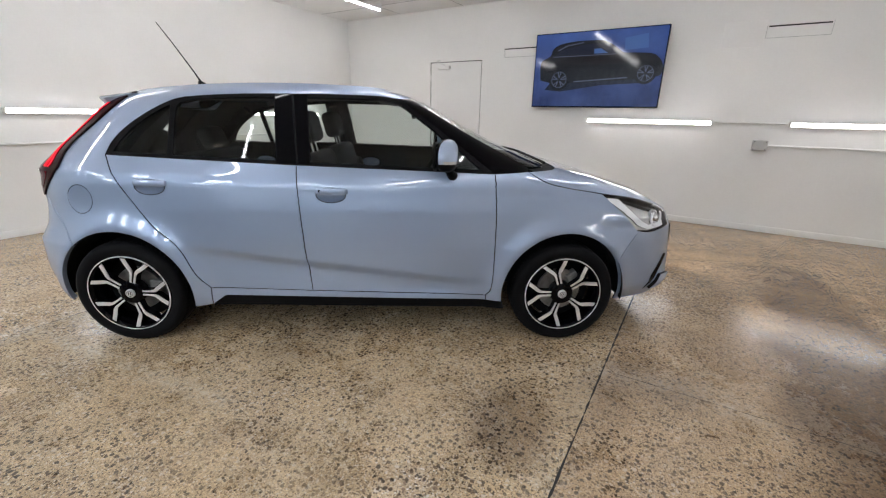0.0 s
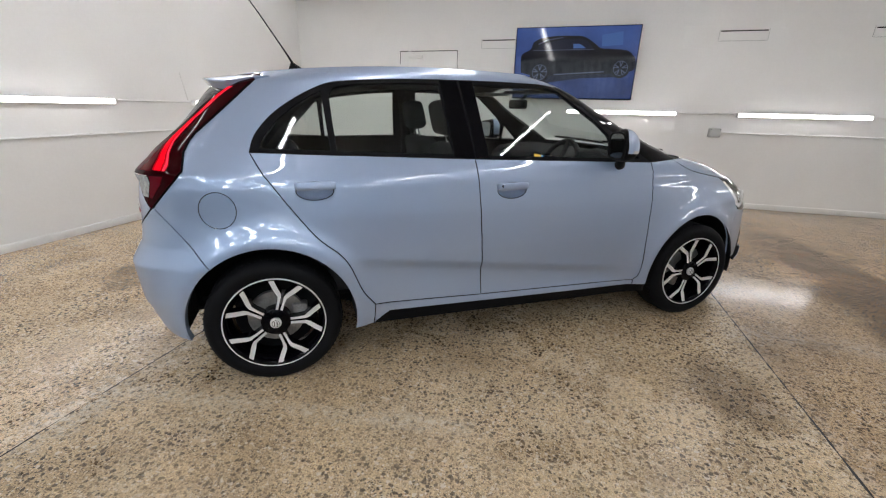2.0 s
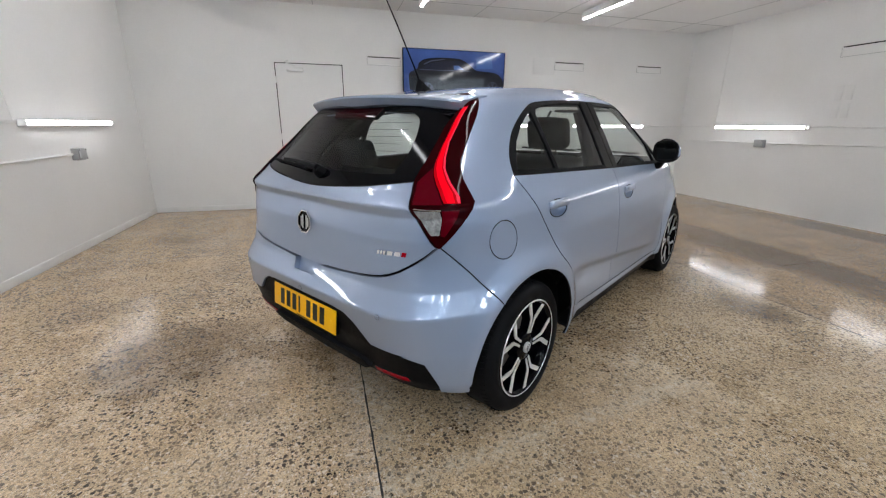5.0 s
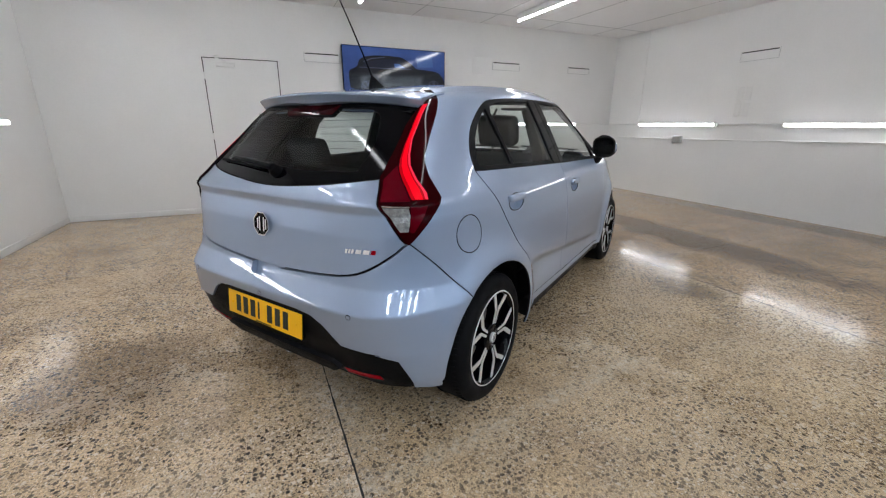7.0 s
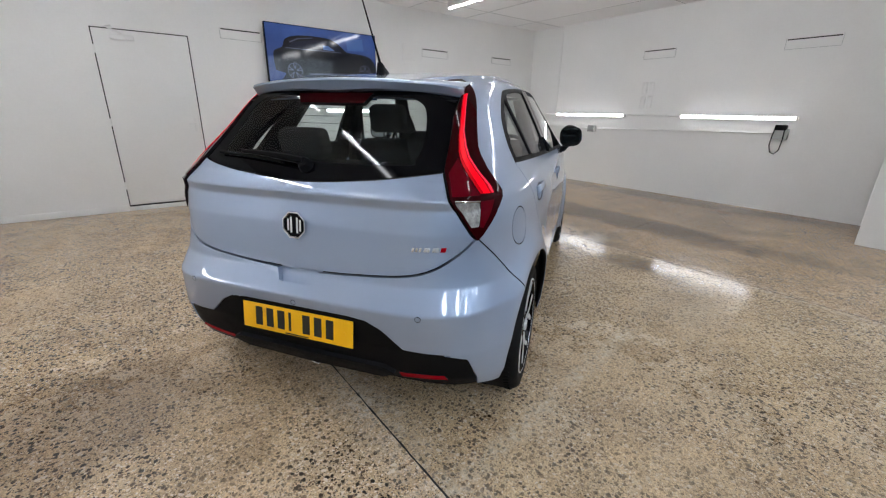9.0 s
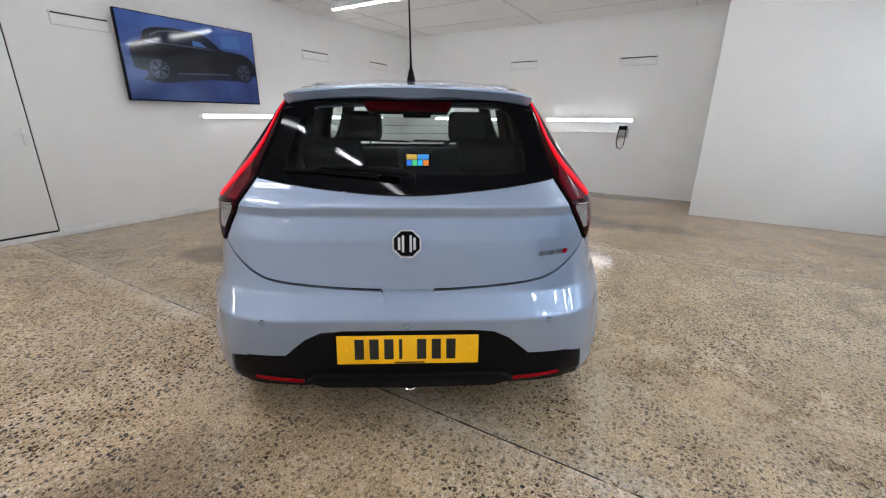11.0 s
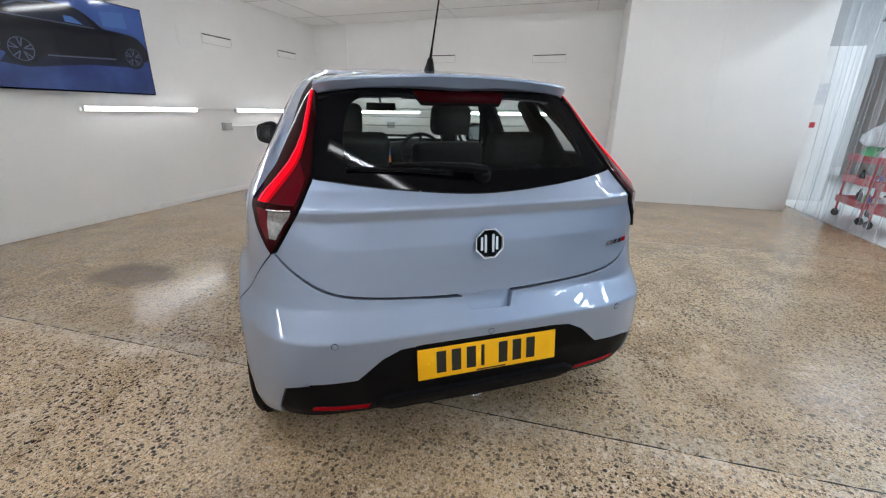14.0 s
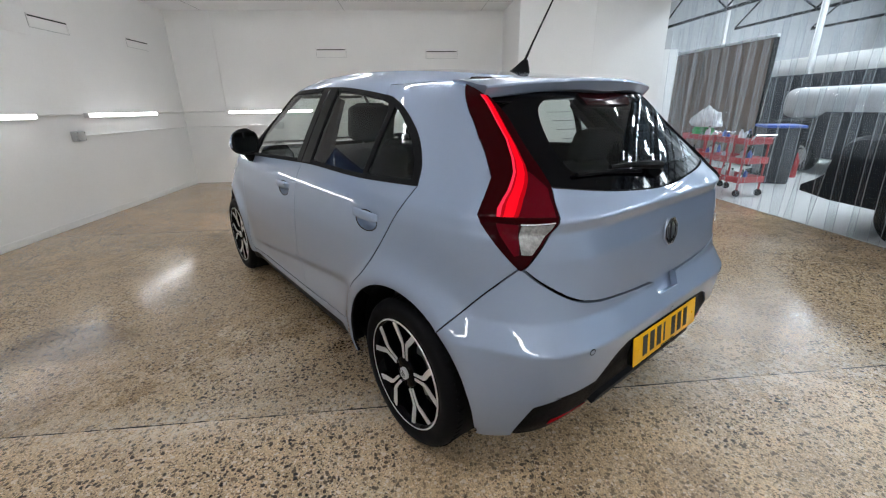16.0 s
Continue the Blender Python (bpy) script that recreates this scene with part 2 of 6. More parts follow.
# stones ground flat: large dark ones, small dark ones, small pale chips
_skin = _grey(_k.noise(0.95, 7, 0.72, _co, 0.35), 0.36, 0.45, 0.56, 1.0)
_skin = _math("MULTIPLY", _skin, _grey(_math("MULTIPLY", _math("ADD", _sep.outputs[0], 1.0), 0.5), 0.15, 1.0, 0.60, 0.84))
_warp = _k.n("ShaderNodeMix", {"data_type": "VECTOR"}, i0=0.017)
_k.t.links.new(_co, _warp.inputs[4])
_k.t.links.new(_k.n("ShaderNodeTexNoise", Vector=_co, Scale=55.0, Detail=3.0).outputs["Color"], _warp.inputs[5])
_stones = None
for _scale, _r0, _r1, _stops, _cut in (
    (190.0, 0.36, 0.48, [(0.0, (0.68, 0.61, 0.51)), (0.42, (0.46, 0.38, 0.28)), (0.62, (0.020, 0.016, 0.013))], 0.40),
    (108.0, 0.36, 0.43, [(0.0, (0.020, 0.016, 0.013)), (0.44, (0.06, 0.040, 0.027)), (0.66, (0.15, 0.095, 0.058)), (0.76, (0.68, 0.61, 0.51))], 0.56),
    (47.0, 0.37, 0.42, [(0.0, (0.014, 0.011, 0.009)), (0.34, (0.040, 0.024, 0.016)), (0.56, (0.080, 0.055, 0.036)), (0.76, (0.17, 0.115, 0.076)), (0.84, (0.60, 0.52, 0.42))], 0.60),
):
    _vo = _k.n("ShaderNodeTexVoronoi", Vector=_warp.outputs[1], Scale=_scale, Randomness=1.0)
    _pick = _k.n("ShaderNodeSeparateColor", Color=_vo.outputs["Color"])
    _in = _grey(_vo.outputs["Distance"], _r0, 1.0, _r1, 0.0)
    _on = _math("LESS_THAN", _pick.outputs[0], _cut)
    _mask = _math("MULTIPLY", _math("MULTIPLY", _in, _on), _skin)
    _stones = _mask if _stones is None else _math("MAXIMUM", _stones, _mask)
    _ground = _k.mix(_mask, _ground, _k.ramp(_pick.outputs[1], _stops, "CONSTANT"))
# crumbled pale edges along the slab joints; on the third, also a painted reflection
_crumb = _grey(_k.noise(26, 7, 0.82, _co), 0.44, 0.0, 0.58, 1.0)
_lean = _math("MULTIPLY", _sep.outputs[1], 1.0)
for _axis, _at, _slope, _amt in ((0, -1.322, -0.0209, 1.0), (0, 1.821, -0.0048, 0.55), (1, -0.13, 0.0, 0.8)):
    _off = _math("ABSOLUTE", _math("SUBTRACT", _sep.outputs[_axis], _math("ADD", _math("MULTIPLY", _lean, _slope if _axis == 0 else 0.0), _at)), 0.0)
    _dust = _math("MULTIPLY", _math("MULTIPLY", _grey(_off, 0.02, _amt, 0.17, 0.0), _grey(_k.noise(1.7, 6, 0.65, _co), 0.38, 0.15, 0.60, 1.0)), _crumb)
    if _axis == 1:
        _dust = _math("MULTIPLY", _dust, _math("GREATER_THAN", _sep.outputs[0], 1.82))
    _ground = _k.mix(_dust, _ground, rgb(0.62, 0.56, 0.47))
# a pale scraped trail past the first joint
_trail = _math("ABSOLUTE", _math("SUBTRACT", _sep.outputs[1], _math("ADD", _math("MULTIPLY", _sep.outputs[0], 0.16), -1.50)), 0.0)
_trail = _math("MULTIPLY", _math("MULTIPLY", _grey(_trail, 0.01, 0.75, 0.07, 0.0), _grey(_k.noise(2.6, 5, 0.6, _co), 0.36, 0.2, 0.56, 1.0)), _math("MULTIPLY", _crumb, _math("MULTIPLY", _math("GREATER_THAN", _sep.outputs[0], -1.32), _math("LESS_THAN", _sep.outputs[0], 0.4))))
_ground = _k.mix(_trail, _ground, rgb(0.60, 0.53, 0.42))
# light off the west wall painted in: paler behind the first joint, darker past it; browner past the second
_slab0 = _math("LESS_THAN", _sep.outputs[0], _math("ADD", _math("MULTIPLY", _lean, -0.0209), -1.322))
_slab2 = _math("GREATER_THAN", _sep.outputs[0], 1.821)
_slab1 = _math("GREATER_THAN", _sep.outputs[0], _math("ADD", _math("MULTIPLY", _lean, -0.0209), -1.322))
_ground = _k.mix(_slab1, _ground, _k.mix(1.0, _ground, rgb(0.88, 0.87, 0.87), "MULTIPLY"))
_ground = _k.mix(_slab0, _ground, _k.mix(1.0, _ground, rgb(1.08, 1.06, 1.07), "MULTIPLY"))
_ground = _k.mix(_slab2, _ground, _k.mix(1.0, _ground, rgb(0.90, 0.86, 0.84), "MULTIPLY"))
# oily tyre tracks and drips
_dirt = _grey(_k.noise(0.75, 5, 0.55, _co, 0.3), 0.58, 0.0, 0.74, 0.60)
for _u, _v, _ru, _rv, _amt in ((2.95, 0.5, 0.42, 2.7, 0.85), (4.95, 0.2, 0.34, 2.3, 0.60), (-0.58, 2.05, 0.28, 0.45, 0.75), (1.55, -0.80, 0.24, 0.32, 0.65), (-2.3, -0.5, 0.55, 0.45, 0.60)):
    _a, _b = _math("DIVIDE", _math("SUBTRACT", _sep.outputs[0], _u), _ru), _math("DIVIDE", _math("SUBTRACT", _sep.outputs[1], _v), _rv)
    _r = _math("ADD", _math("ADD", _math("MULTIPLY", _a, _a), _math("MULTIPLY", _b, _b)), _math("MULTIPLY", _math("SUBTRACT", _k.noise(2.4, 5, 0.6, _co), 0.5), 1.7))
    _dirt = _math("MAXIMUM", _dirt, _math("MULTIPLY", _grey(_r, 0.25, 1.0, 1.0, 0.0), _amt))
_ground = _k.mix(_dirt, _ground, _k.mix(1.0, _ground, rgb(0.31, 0.27, 0.24), "MULTIPLY"))
_k.out("Base Color", _ground)
# the lane beside the car is buffed brighter than the rest; the stones take a better polish than the cement
_lane = _math("ABSOLUTE", _math("SUBTRACT", _sep.outputs[0], 1.3), 0.0)
_sheen = _grey(_k.n("ShaderNodeLayerWeight", Blend=0.5).outputs["Facing"], 0.42, 1.0, 0.80, 0.085)
_rough = _math("MULTIPLY", _math("MULTIPLY", _grey(_mid, 0.34, 0.27, 0.64, 0.44), _grey(_lane, 0.5, 0.80, 1.6, 1.0)), _sheen)
_rough = _math("ADD", _rough, _math("ADD", _math("MULTIPLY", _pale, 0.08), _math("MULTIPLY", _stones, -0.03)))
_k.out("Roughness", _rough)
_k.bump(_k.mix(0.35, _k.mix(0.45, _k.mix(0.5, _fine, _grit), _stones), _k.noise(22, 3, 0.6, _co)), 0.075, 0.004)

PVC = glass("clear strip plastic", (0.94, 0.96, 0.975), 1.0, 0.05, 1.22)
_t = PVC.node_tree
_mx, _df = _t.nodes.new("ShaderNodeMixShader"), _t.nodes.new("ShaderNodeBsdfTranslucent")
_df.inputs[0].default_value = rgb(0.85, 0.90, 0.95)
_pk = Nodes(PVC)
_streak = _pk.n("ShaderNodeMapping", Vector=_pk.coord(), Scale=(9.0, 9.0, 0.55)).outputs[0]
_t.links.new(_pk.ramp(_pk.noise(3.0, 5, 0.6, _streak), [(0.30, (0.012, 0.012, 0.012)), (0.72, (0.085, 0.085, 0.085))]), _mx.inputs[0])
_old = _t.nodes["Material Output"].inputs["Surface"].links[0].from_socket
_t.links.new(_old, _mx.inputs[1])
_t.links.new(_df.outputs[0], _mx.inputs[2])
_t.links.new(_mx.outputs[0], _t.nodes["Material Output"].inputs["Surface"])

# ---- the bay: its own axes, u along the screen wall, v towards it ----
BAY = pose(0, 0, 0, 0, 0, -34.06)
WEST, EAST, NORTH, PIER, CURTAIN, TOP = -3.95, 5.28, 3.98, 4.10, -4.38, 2.92
SHOP = -11.5


def bay(u, v, z, rz=0):
    return BAY @ pose(u, v, z, 0, 0, rz)


def setting(name, geo, mat, label, category="wall", m=None):
    return tagged(geo.put(name, mat, m=BAY if m is None else m), label, category, kind="structure")


setting("floor", Geo().box((WEST - 0.3, SHOP - 0.3, -0.12), (EAST + 6.3, NORTH + 0.3, 0.0)), FLOOR, "polished concrete floor with exposed brown and dark stones", "floor")
setting("wall_west", Geo().box((WEST - 0.2, CURTAIN, 0), (WEST, NORTH, TOP)), WALL, "plain white painted wall beside the car")
g = Geo()
for lo, hi in (((WEST - 0.2, 0), (-2.10, TOP)), ((-1.13, 0), (EAST + 0.2, TOP)), ((-2.10, 2.14), (-1.13, TOP))):
    g.box((lo[0], NORTH, lo[1]), (hi[0], NORTH + 0.2, hi[1]))
setting("wall_north", g, WALL, "white painted wall with a door and a hung screen")
setting("wall_east", Geo().box((EAST, -1.86, 0), (EAST + 0.2, NORTH, TOP)), WALL, "white painted wall with lit tubes and conduit")
setting("pier_wall", Geo().box((PIER, -4.27, 0), (EAST + 0.2, -1.86, TOP), 0.006), WALL, "white boarded pier wall jutting beside the curtain")
setting("ceiling", Geo().box((WEST - 0.2, CURTAIN - 0.2, TOP), (EAST + 0.2, NORTH + 0.2, TOP + 0.15)), CEIL, "white boarded ceiling with thin panel joints", "ceiling")
# ---- shape of the bodywork: plan outlines stacked over the height ----
XC = 0.0
ZT = np.arange(0.10, 1.5001, 0.002)


def table(keys, soft=0.010):
    z = [k[0] for k in keys]
    v = np.interp(ZT, z, [k[1] for k in keys])
    w = np.exp(-0.5 * (np.arange(-20, 21) * 0.002 / soft) ** 2)
    v = np.convolve(np.pad(v, 20, mode="edge"), w / w.sum(), mode="valid")
    return lambda q: np.interp(q, ZT, v)


_HALF_KEYS = [(0.10, 0.79), (0.20, 0.81), (0.30, 0.834), (0.42, 0.845), (0.60, 0.852), (0.80, 0.842), (0.94, 0.822), (0.99, 0.804), (1.05, 0.771), (1.22, 0.690), (1.38, 0.606), (1.43, 0.575), (1.46, 0.532), (1.475, 0.478)]
_sharp, _smooth = table(_HALF_KEYS, 0.012), table(_HALF_KEYS, 0.045)


def HALF(q):
    """Half width: a firm shoulder and roof edge, an even lean between."""
    w = np.clip((q - 1.0) / 0.08, 0, 1) * np.clip((1.41 - q) / 0.06, 0, 1)
    return _sharp(q) * (1 - w) + _smooth(q) * w


_TAIL_KEYS = [(0.10, 1.70), (0.20, 1.76), (0.30, 1.815), (0.43, 1.862), (0.592, 1.890), (0.68, 1.842), (0.72, 1.836), (0.87, 1.824), (0.955, 1.806), (0.990, 1.819), (1.048, 1.763), (1.385, 1.54), (1.43, 1.50), (1.45, 1.46), (1.475, 1.39)]
_tail_sharp, _tail_smooth = table(_TAIL_KEYS, 0.0045), table(_TAIL_KEYS, 0.04)


def TAIL(q):
    """Reach of the tail: firm creases below the glass, an even slope above."""
    w = np.clip((q - 1.05) / 0.06, 0, 1) * np.clip((1.43 - q) / 0.05, 0, 1)
    return _tail_sharp(q) * (1 - w) + _tail_smooth(q) * w


NOSE = table([(0.10, 2.02), (0.20, 2.13), (0.30, 2.19), (0.50, 2.17), (0.66, 2.15), (0.74, 2.10), (0.80, 1.99), (0.87, 1.84), (0.96, 1.54), (1.015, 1.29), (1.04, 1.17), (1.10, 1.04), (1.25, 0.78), (1.40, 0.48), (1.45, 0.33), (1.475, 0.20)], 0.008)
NREAR = table([(0.1, 8.0), (0.28, 8.0), (0.60, 6.0), (0.80, 5.4), (0.95, 5.9), (1.06, 6.0), (1.30, 6.0), (1.385, 5.8), (1.43, 5.2), (1.475, 4.2)], 0.03)
NFRONT = table([(0.1, 3.4), (0.7, 3.3), (0.90, 4.0), (1.00, 5.5), (1.05, 6.0), (1.3, 6.0), (1.42, 5.0), (1.475, 3.5)])
ROOF_Z, ROOF_H = 1.475, 0.022


def step(a, b, v):
    v = np.clip((v - a) / (b - a), 0, 1)
    return v * v * (3 - 2 * v)


def bend(x, zp):
    return -0.062 * (x + 0.35) ** 2 * step(1.0, 1.40, zp) * np.where(x > -0.35, 0.9, 1.0)


def relief(x, z):
    """How far the side stands out from its plain form: arch lips, the hollow low on the doors."""
    d = 0.0
    for cx in (-1.26, 1.26):
        r = np.hypot(x - cx, z - 0.31)
        d = d + 0.030 * np.exp(-((r - 0.385) / 0.075) ** 2)
    edge = 0.500 - 0.125 * x
    inside = step(-0.98, -0.62, x) * (1 - step(0.45, 0.85, x))
    d = d - 0.022 * inside * step(0.0, 0.060, edge - z) * (1 - 0.6 * step(0.07, 0.22, edge - z)) * step(0.27, 0.34, z)
    return d


def skin(th, zp):
    th, zp = np.asarray(th, float), np.asarray(zp, float)
    c, s = np.cos(th), np.sin(th)
    rear = c >= 0
    a, n, b = np.where(rear, TAIL(zp), NOSE(zp)), np.where(rear, NREAR(zp), NFRONT(zp)), HALF(zp)
    r = (np.abs(c) ** n + np.abs(s) ** n) ** (-1 / n)
    x, y = XC - a * r * c, b * r * s
    y = y + np.sign(s) * relief(x, zp) * step(0.45, 0.8, np.abs(s))
    return np.stack([x, y, zp + bend(x, zp)], -1)


def by_side(x, z, sign=1):
    """Where on the skin the side's point over (x, z) lies."""
    x, z = np.asarray(x, float), np.asarray(z, float)
    zp = z
    for _ in range(6):
        zp = z - bend(x, zp)
    rear = x < XC
    a, n = np.where(rear, TAIL(zp), NOSE(zp)), np.where(rear, NREAR(zp), NFRONT(zp))
    q = np.clip(np.abs(x - XC) / a, 0, 0.9999)
    return np.stack([sign * np.arctan2((1 - q ** n) ** (1 / n), (XC - x) / a), zp], -1)


def by_end(y, z, rear=True):
    """Where on the skin the tail's (or the nose's) point at (y, z) lies."""
    y, z = np.asarray(y, float), np.asarray(z, float)
    zp = z
    for _ in range(8):
        a, n, b = (TAIL(zp), NREAR(zp), HALF(zp)) if rear else (NOSE(zp), NFRONT(zp), HALF(zp))
        k = np.clip(np.abs(y) / b, 0, 0.9999)
        q = (1 - k ** n) ** (1 / n)
        x = XC - a * q if rear else XC + a * q
        zp = z - bend(x, zp)
    th = np.arctan2(k, q)
    return np.stack([np.where(y < 0, -1.0, 1.0) * (th if rear else math.pi - th), zp], -1)


def normal_of(f, a, b, e=1e-3):
    da, db = f(a + e, b) - f(a - e, b), f(a, b + e) - f(a, b - e)
    n = np.cross(db, da)
    return n / np.maximum(np.linalg.norm(n, axis=-1, keepdims=True), 1e-9)


THETA = np.linspace(0, 2 * math.pi, 4001)
_p = skin(THETA, np.full(THETA.shape, 0.62))
_len = np.concatenate([[0], np.cumsum(np.linalg.norm(np.diff(_p, axis=0), axis=1))])


def inside(poly, q):
    x, y = q[:, 0][:, None], q[:, 1][:, None]
    x0, y0 = poly[:, 0][None], poly[:, 1][None]
    x1, y1 = np.roll(poly[:, 0], -1)[None], np.roll(poly[:, 1], -1)[None]
    cross = ((y0 > y) != (y1 > y)) & (x < (x1 - x0) * (y - y0) / np.where(y1 == y0, 1e-12, y1 - y0) + x0)
    return cross.sum(1) % 2 == 1


def loop(*runs):
    """Joins runs of skin places into one closed outline, without doubled points."""
    pts = []
    for r in runs:
        for q in np.asarray(r):
            if not pts or abs(q[0] - pts[-1][0]) + abs(q[1] - pts[-1][1]) > 1e-4:
                pts.append(q)
    if abs(pts[0][0] - pts[-1][0]) + abs(pts[0][1] - pts[-1][1]) < 1e-4:
        pts.pop()
    return np.array(pts)


def dense(q, gap=0.014):
    out = []
    for a, b in zip(q, np.roll(q, -1, axis=0)):
        n = max(1, int(math.ceil(np.hypot((b[0] - a[0]) * 1.3, b[1] - a[1]) / gap)))
        out += [a + (b - a) * i / n for i in range(n)]
    return np.array(out)


def turned(q, ccw):
    area = np.sum(q[:, 0] * np.roll(q[:, 1], -1) - np.roll(q[:, 0], -1) * q[:, 1])
    return q if (area > 0) == ccw else q[::-1]


from mathutils.geometry import delaunay_2d_cdt


def panel(name, outline, mat, parent, holes=(), lift=0.0, thick=0.012, gap=0.0036, ds=0.03, dz=0.022, back=None, label="", extra=None, facing=None):
    """A sheet of the skin inside an outline, with turned-in edges and a lined back."""
    K = 1.3
    loops = [turned(dense(outline), True)] + [turned(dense(h), False) for h in holes]
    flat = np.concatenate(loops)
    lo, hi = flat.min(0), flat.max(0)
    base = np.interp(np.arange(0, _len[-1], ds), _len, THETA)
    ths = np.concatenate([base - 2 * math.pi, base])
    ths = ths[(ths > lo[0]) & (ths < hi[0])]
    grid = np.stack(np.meshgrid(ths, np.arange(math.ceil(lo[1] / dz) * dz, hi[1], dz)), -1).reshape(-1, 2)
    if len(grid):
        ok = inside(loops[0], grid)
        for h in loops[1:]:
            ok &= ~inside(h, grid)
        grid = grid[ok]
    if len(grid):
        far = np.full(len(grid), 9.0)
        for i in range(0, len(flat), 200):
            d = grid[:, None] - flat[None, i:i + 200]
            far = np.minimum(far, np.hypot(d[..., 0] * K, d[..., 1]).min(1))
        grid = grid[far > 0.006]
    pts = np.concatenate([flat, grid]) if len(grid) else flat
    edges, n = [], 0
    for q in loops:
        edges += [(n + i, n + (i + 1) % len(q)) for i in range(len(q))]
        n += len(q)
    res = delaunay_2d_cdt([Vector((a * K, b)) for a, b in pts], edges, [], 0, 1e-7)
    dom = np.array([(v[0] / K, v[1]) for v in res[0]])
    tri = np.array([f for f in res[2]])
    mid = dom[tri].mean(1)
    ok = inside(loops[0], mid)
    for h in loops[1:]:
        ok &= ~inside(h, mid)
    tri = tri[ok]
    f = lambda a, b: skin(a, b)
    P, N = skin(dom[:, 0], dom[:, 1]), normal_of(f, dom[:, 0], dom[:, 1])
    P = P + N * lift
    if facing:
        N = facing(P)
    rims, n = [], 0
    where = {}
    for i, o in enumerate(res[3]):
        for j in o:
            where[j] = i
    for q in loops:
        ids = [where[n + i] for i in range(len(q))]
        n += len(q)
        T = np.roll(P[ids], -1, axis=0) - np.roll(P[ids], 1, axis=0)
        inn = np.cross(T, N[ids])
        inn /= np.maximum(np.linalg.norm(inn, axis=1, keepdims=True), 1e-9)
        rims.append((ids, inn))
    for ids, inn in rims:
        P[ids] = P[ids] + inn * gap
    V, F, NV = list(P), [tuple(t[::-1]) for t in tri], list(N)
    slot = [0] * len(F)
    if thick:
        for ids, inn in rims:
            b = len(V)
            k = len(ids)
            lip = P[ids] - inn * 0.0012 - N[ids] * 0.0014
            V += list(lip) + list(lip) + list(P[ids] - inn * 0.0012 - N[ids] * thick)
            NV += list(0.5 * N[ids] - 0.86 * inn) + list(-inn) * 2
            F += [(ids[i], ids[(i + 1) % k], b + (i + 1) % k, b + i) for i in range(k)]
            slot += [0] * k
            b += k
            # edge walls take the back material, mostly dark, to paint shade into the gaps
            F += [(b + i, b + (i + 1) % k, b + k + (i + 1) % k, b + k + i) for i in range(k)]
            slot += [1] * k
        b = len(V)
        V += list(P - N * thick)
        NV += list(-N)
        F += [tuple(int(i) + b for i in t) for t in tri]
        slot += [1] * len(tri)
    if extra:
        b = len(V)
        V += extra[0]
        NV += extra[1]
        F += [tuple(i + b for i in q) for q in extra[2]]
        slot += extra[3]
    me = bpy.data.meshes.new(name)
    me.from_pydata([tuple(p) for p in V], [], [tuple(int(i) for i in q) for q in F])
    me.materials.append(mat)
    me.materials.append(back or TRIM)
    me.polygons.foreach_set("material_index", slot)
    me.shade_smooth()
    me.normals_split_custom_set_from_vertices([tuple(p) for p in NV])
    me.update()
    ob = new(name, me)
    ob.parent = parent
    if label:
        ob["label"] = label
    return ob


def near_side(q):
    """The near side's rear door and quarter sit a little lower and further forward."""
    w = (1 - step(-1.0, -0.25, q[:, 0])) * step(-1.45, -1.32, q[:, 0])
    return np.stack([q[:, 0] + 0.010 * w, q[:, 1] - 0.030 * w * step(0.3, 0.6, q[:, 1])], -1)


def S(pts, sign=1, n=8, line=False):
    q = np.array(pts, float) if line else curve(pts, n)
    if line:
        q = np.concatenate([np.linspace(a, b, n, endpoint=False) for a, b in zip(q, q[1:])] + [q[-1:]])
    if sign > 0:
        q = near_side(q)
    return by_side(q[:, 0], q[:, 1], sign)


def E(pts, n=8, rear=True, line=False):
    q = np.array(pts, float) if line else curve(pts, n)
    if line:
        q = np.concatenate([np.linspace(a, b, n, endpoint=False) for a, b in zip(q, q[1:])] + [q[-1:]])
    r = by_end(q[:, 0], q[:, 1], rear)
    if not rear:
        r[:, 0] = np.where(r[:, 0] < 0, r[:, 0] + 2 * math.pi, r[:, 0])
    return r


def wrap(q):
    q = np.array(q)
    q[:, 0] = np.where(q[:, 0] < 0, q[:, 0] + 2 * math.pi, q[:, 0])
    return q


def arc(cx, a0, a1, sign, r=0.372, n=26):
    a = np.radians(np.linspace(a0, a1, n))
    return by_side(cx + r * np.cos(a), 0.31 + r * np.sin(a), sign)


def along(pts, n=4):
    """Even steps along straight runs."""
    q = np.array(pts, float)
    return np.concatenate([np.linspace(a, b, n, endpoint=False) for a, b in zip(q, q[1:])] + [q[-1:]])


def flip(pts):
    return [(-a, b) for a, b in pts]


def on_skin(q, lift=0.0):
    """Point and outward normal at one skin place."""
    a, b = np.array([q[0]]), np.array([q[1]])
    n = normal_of(skin, a, b)[0]
    return skin(a, b)[0] + n * lift, n


def stuck(q, lift=0.0, lean=0.0):
    """A pose on the skin: z outward, x along the body, y up."""
    p, n = on_skin(q, lift)
    n = Vector(n)
    up = (Vector((0, 0, 1)) - n * n.z).normalized()
    m = Matrix((up.cross(n), up, n)).transposed().to_4x4()
    return Matrix.Translation(Vector(p)) @ m @ pose(0, 0, 0, 0, 0, lean)


car = thing("hatchback_car", pose(0, 0, 0), "pale blue grey five-door hatchback parked on concrete, tail lights lit", "car")

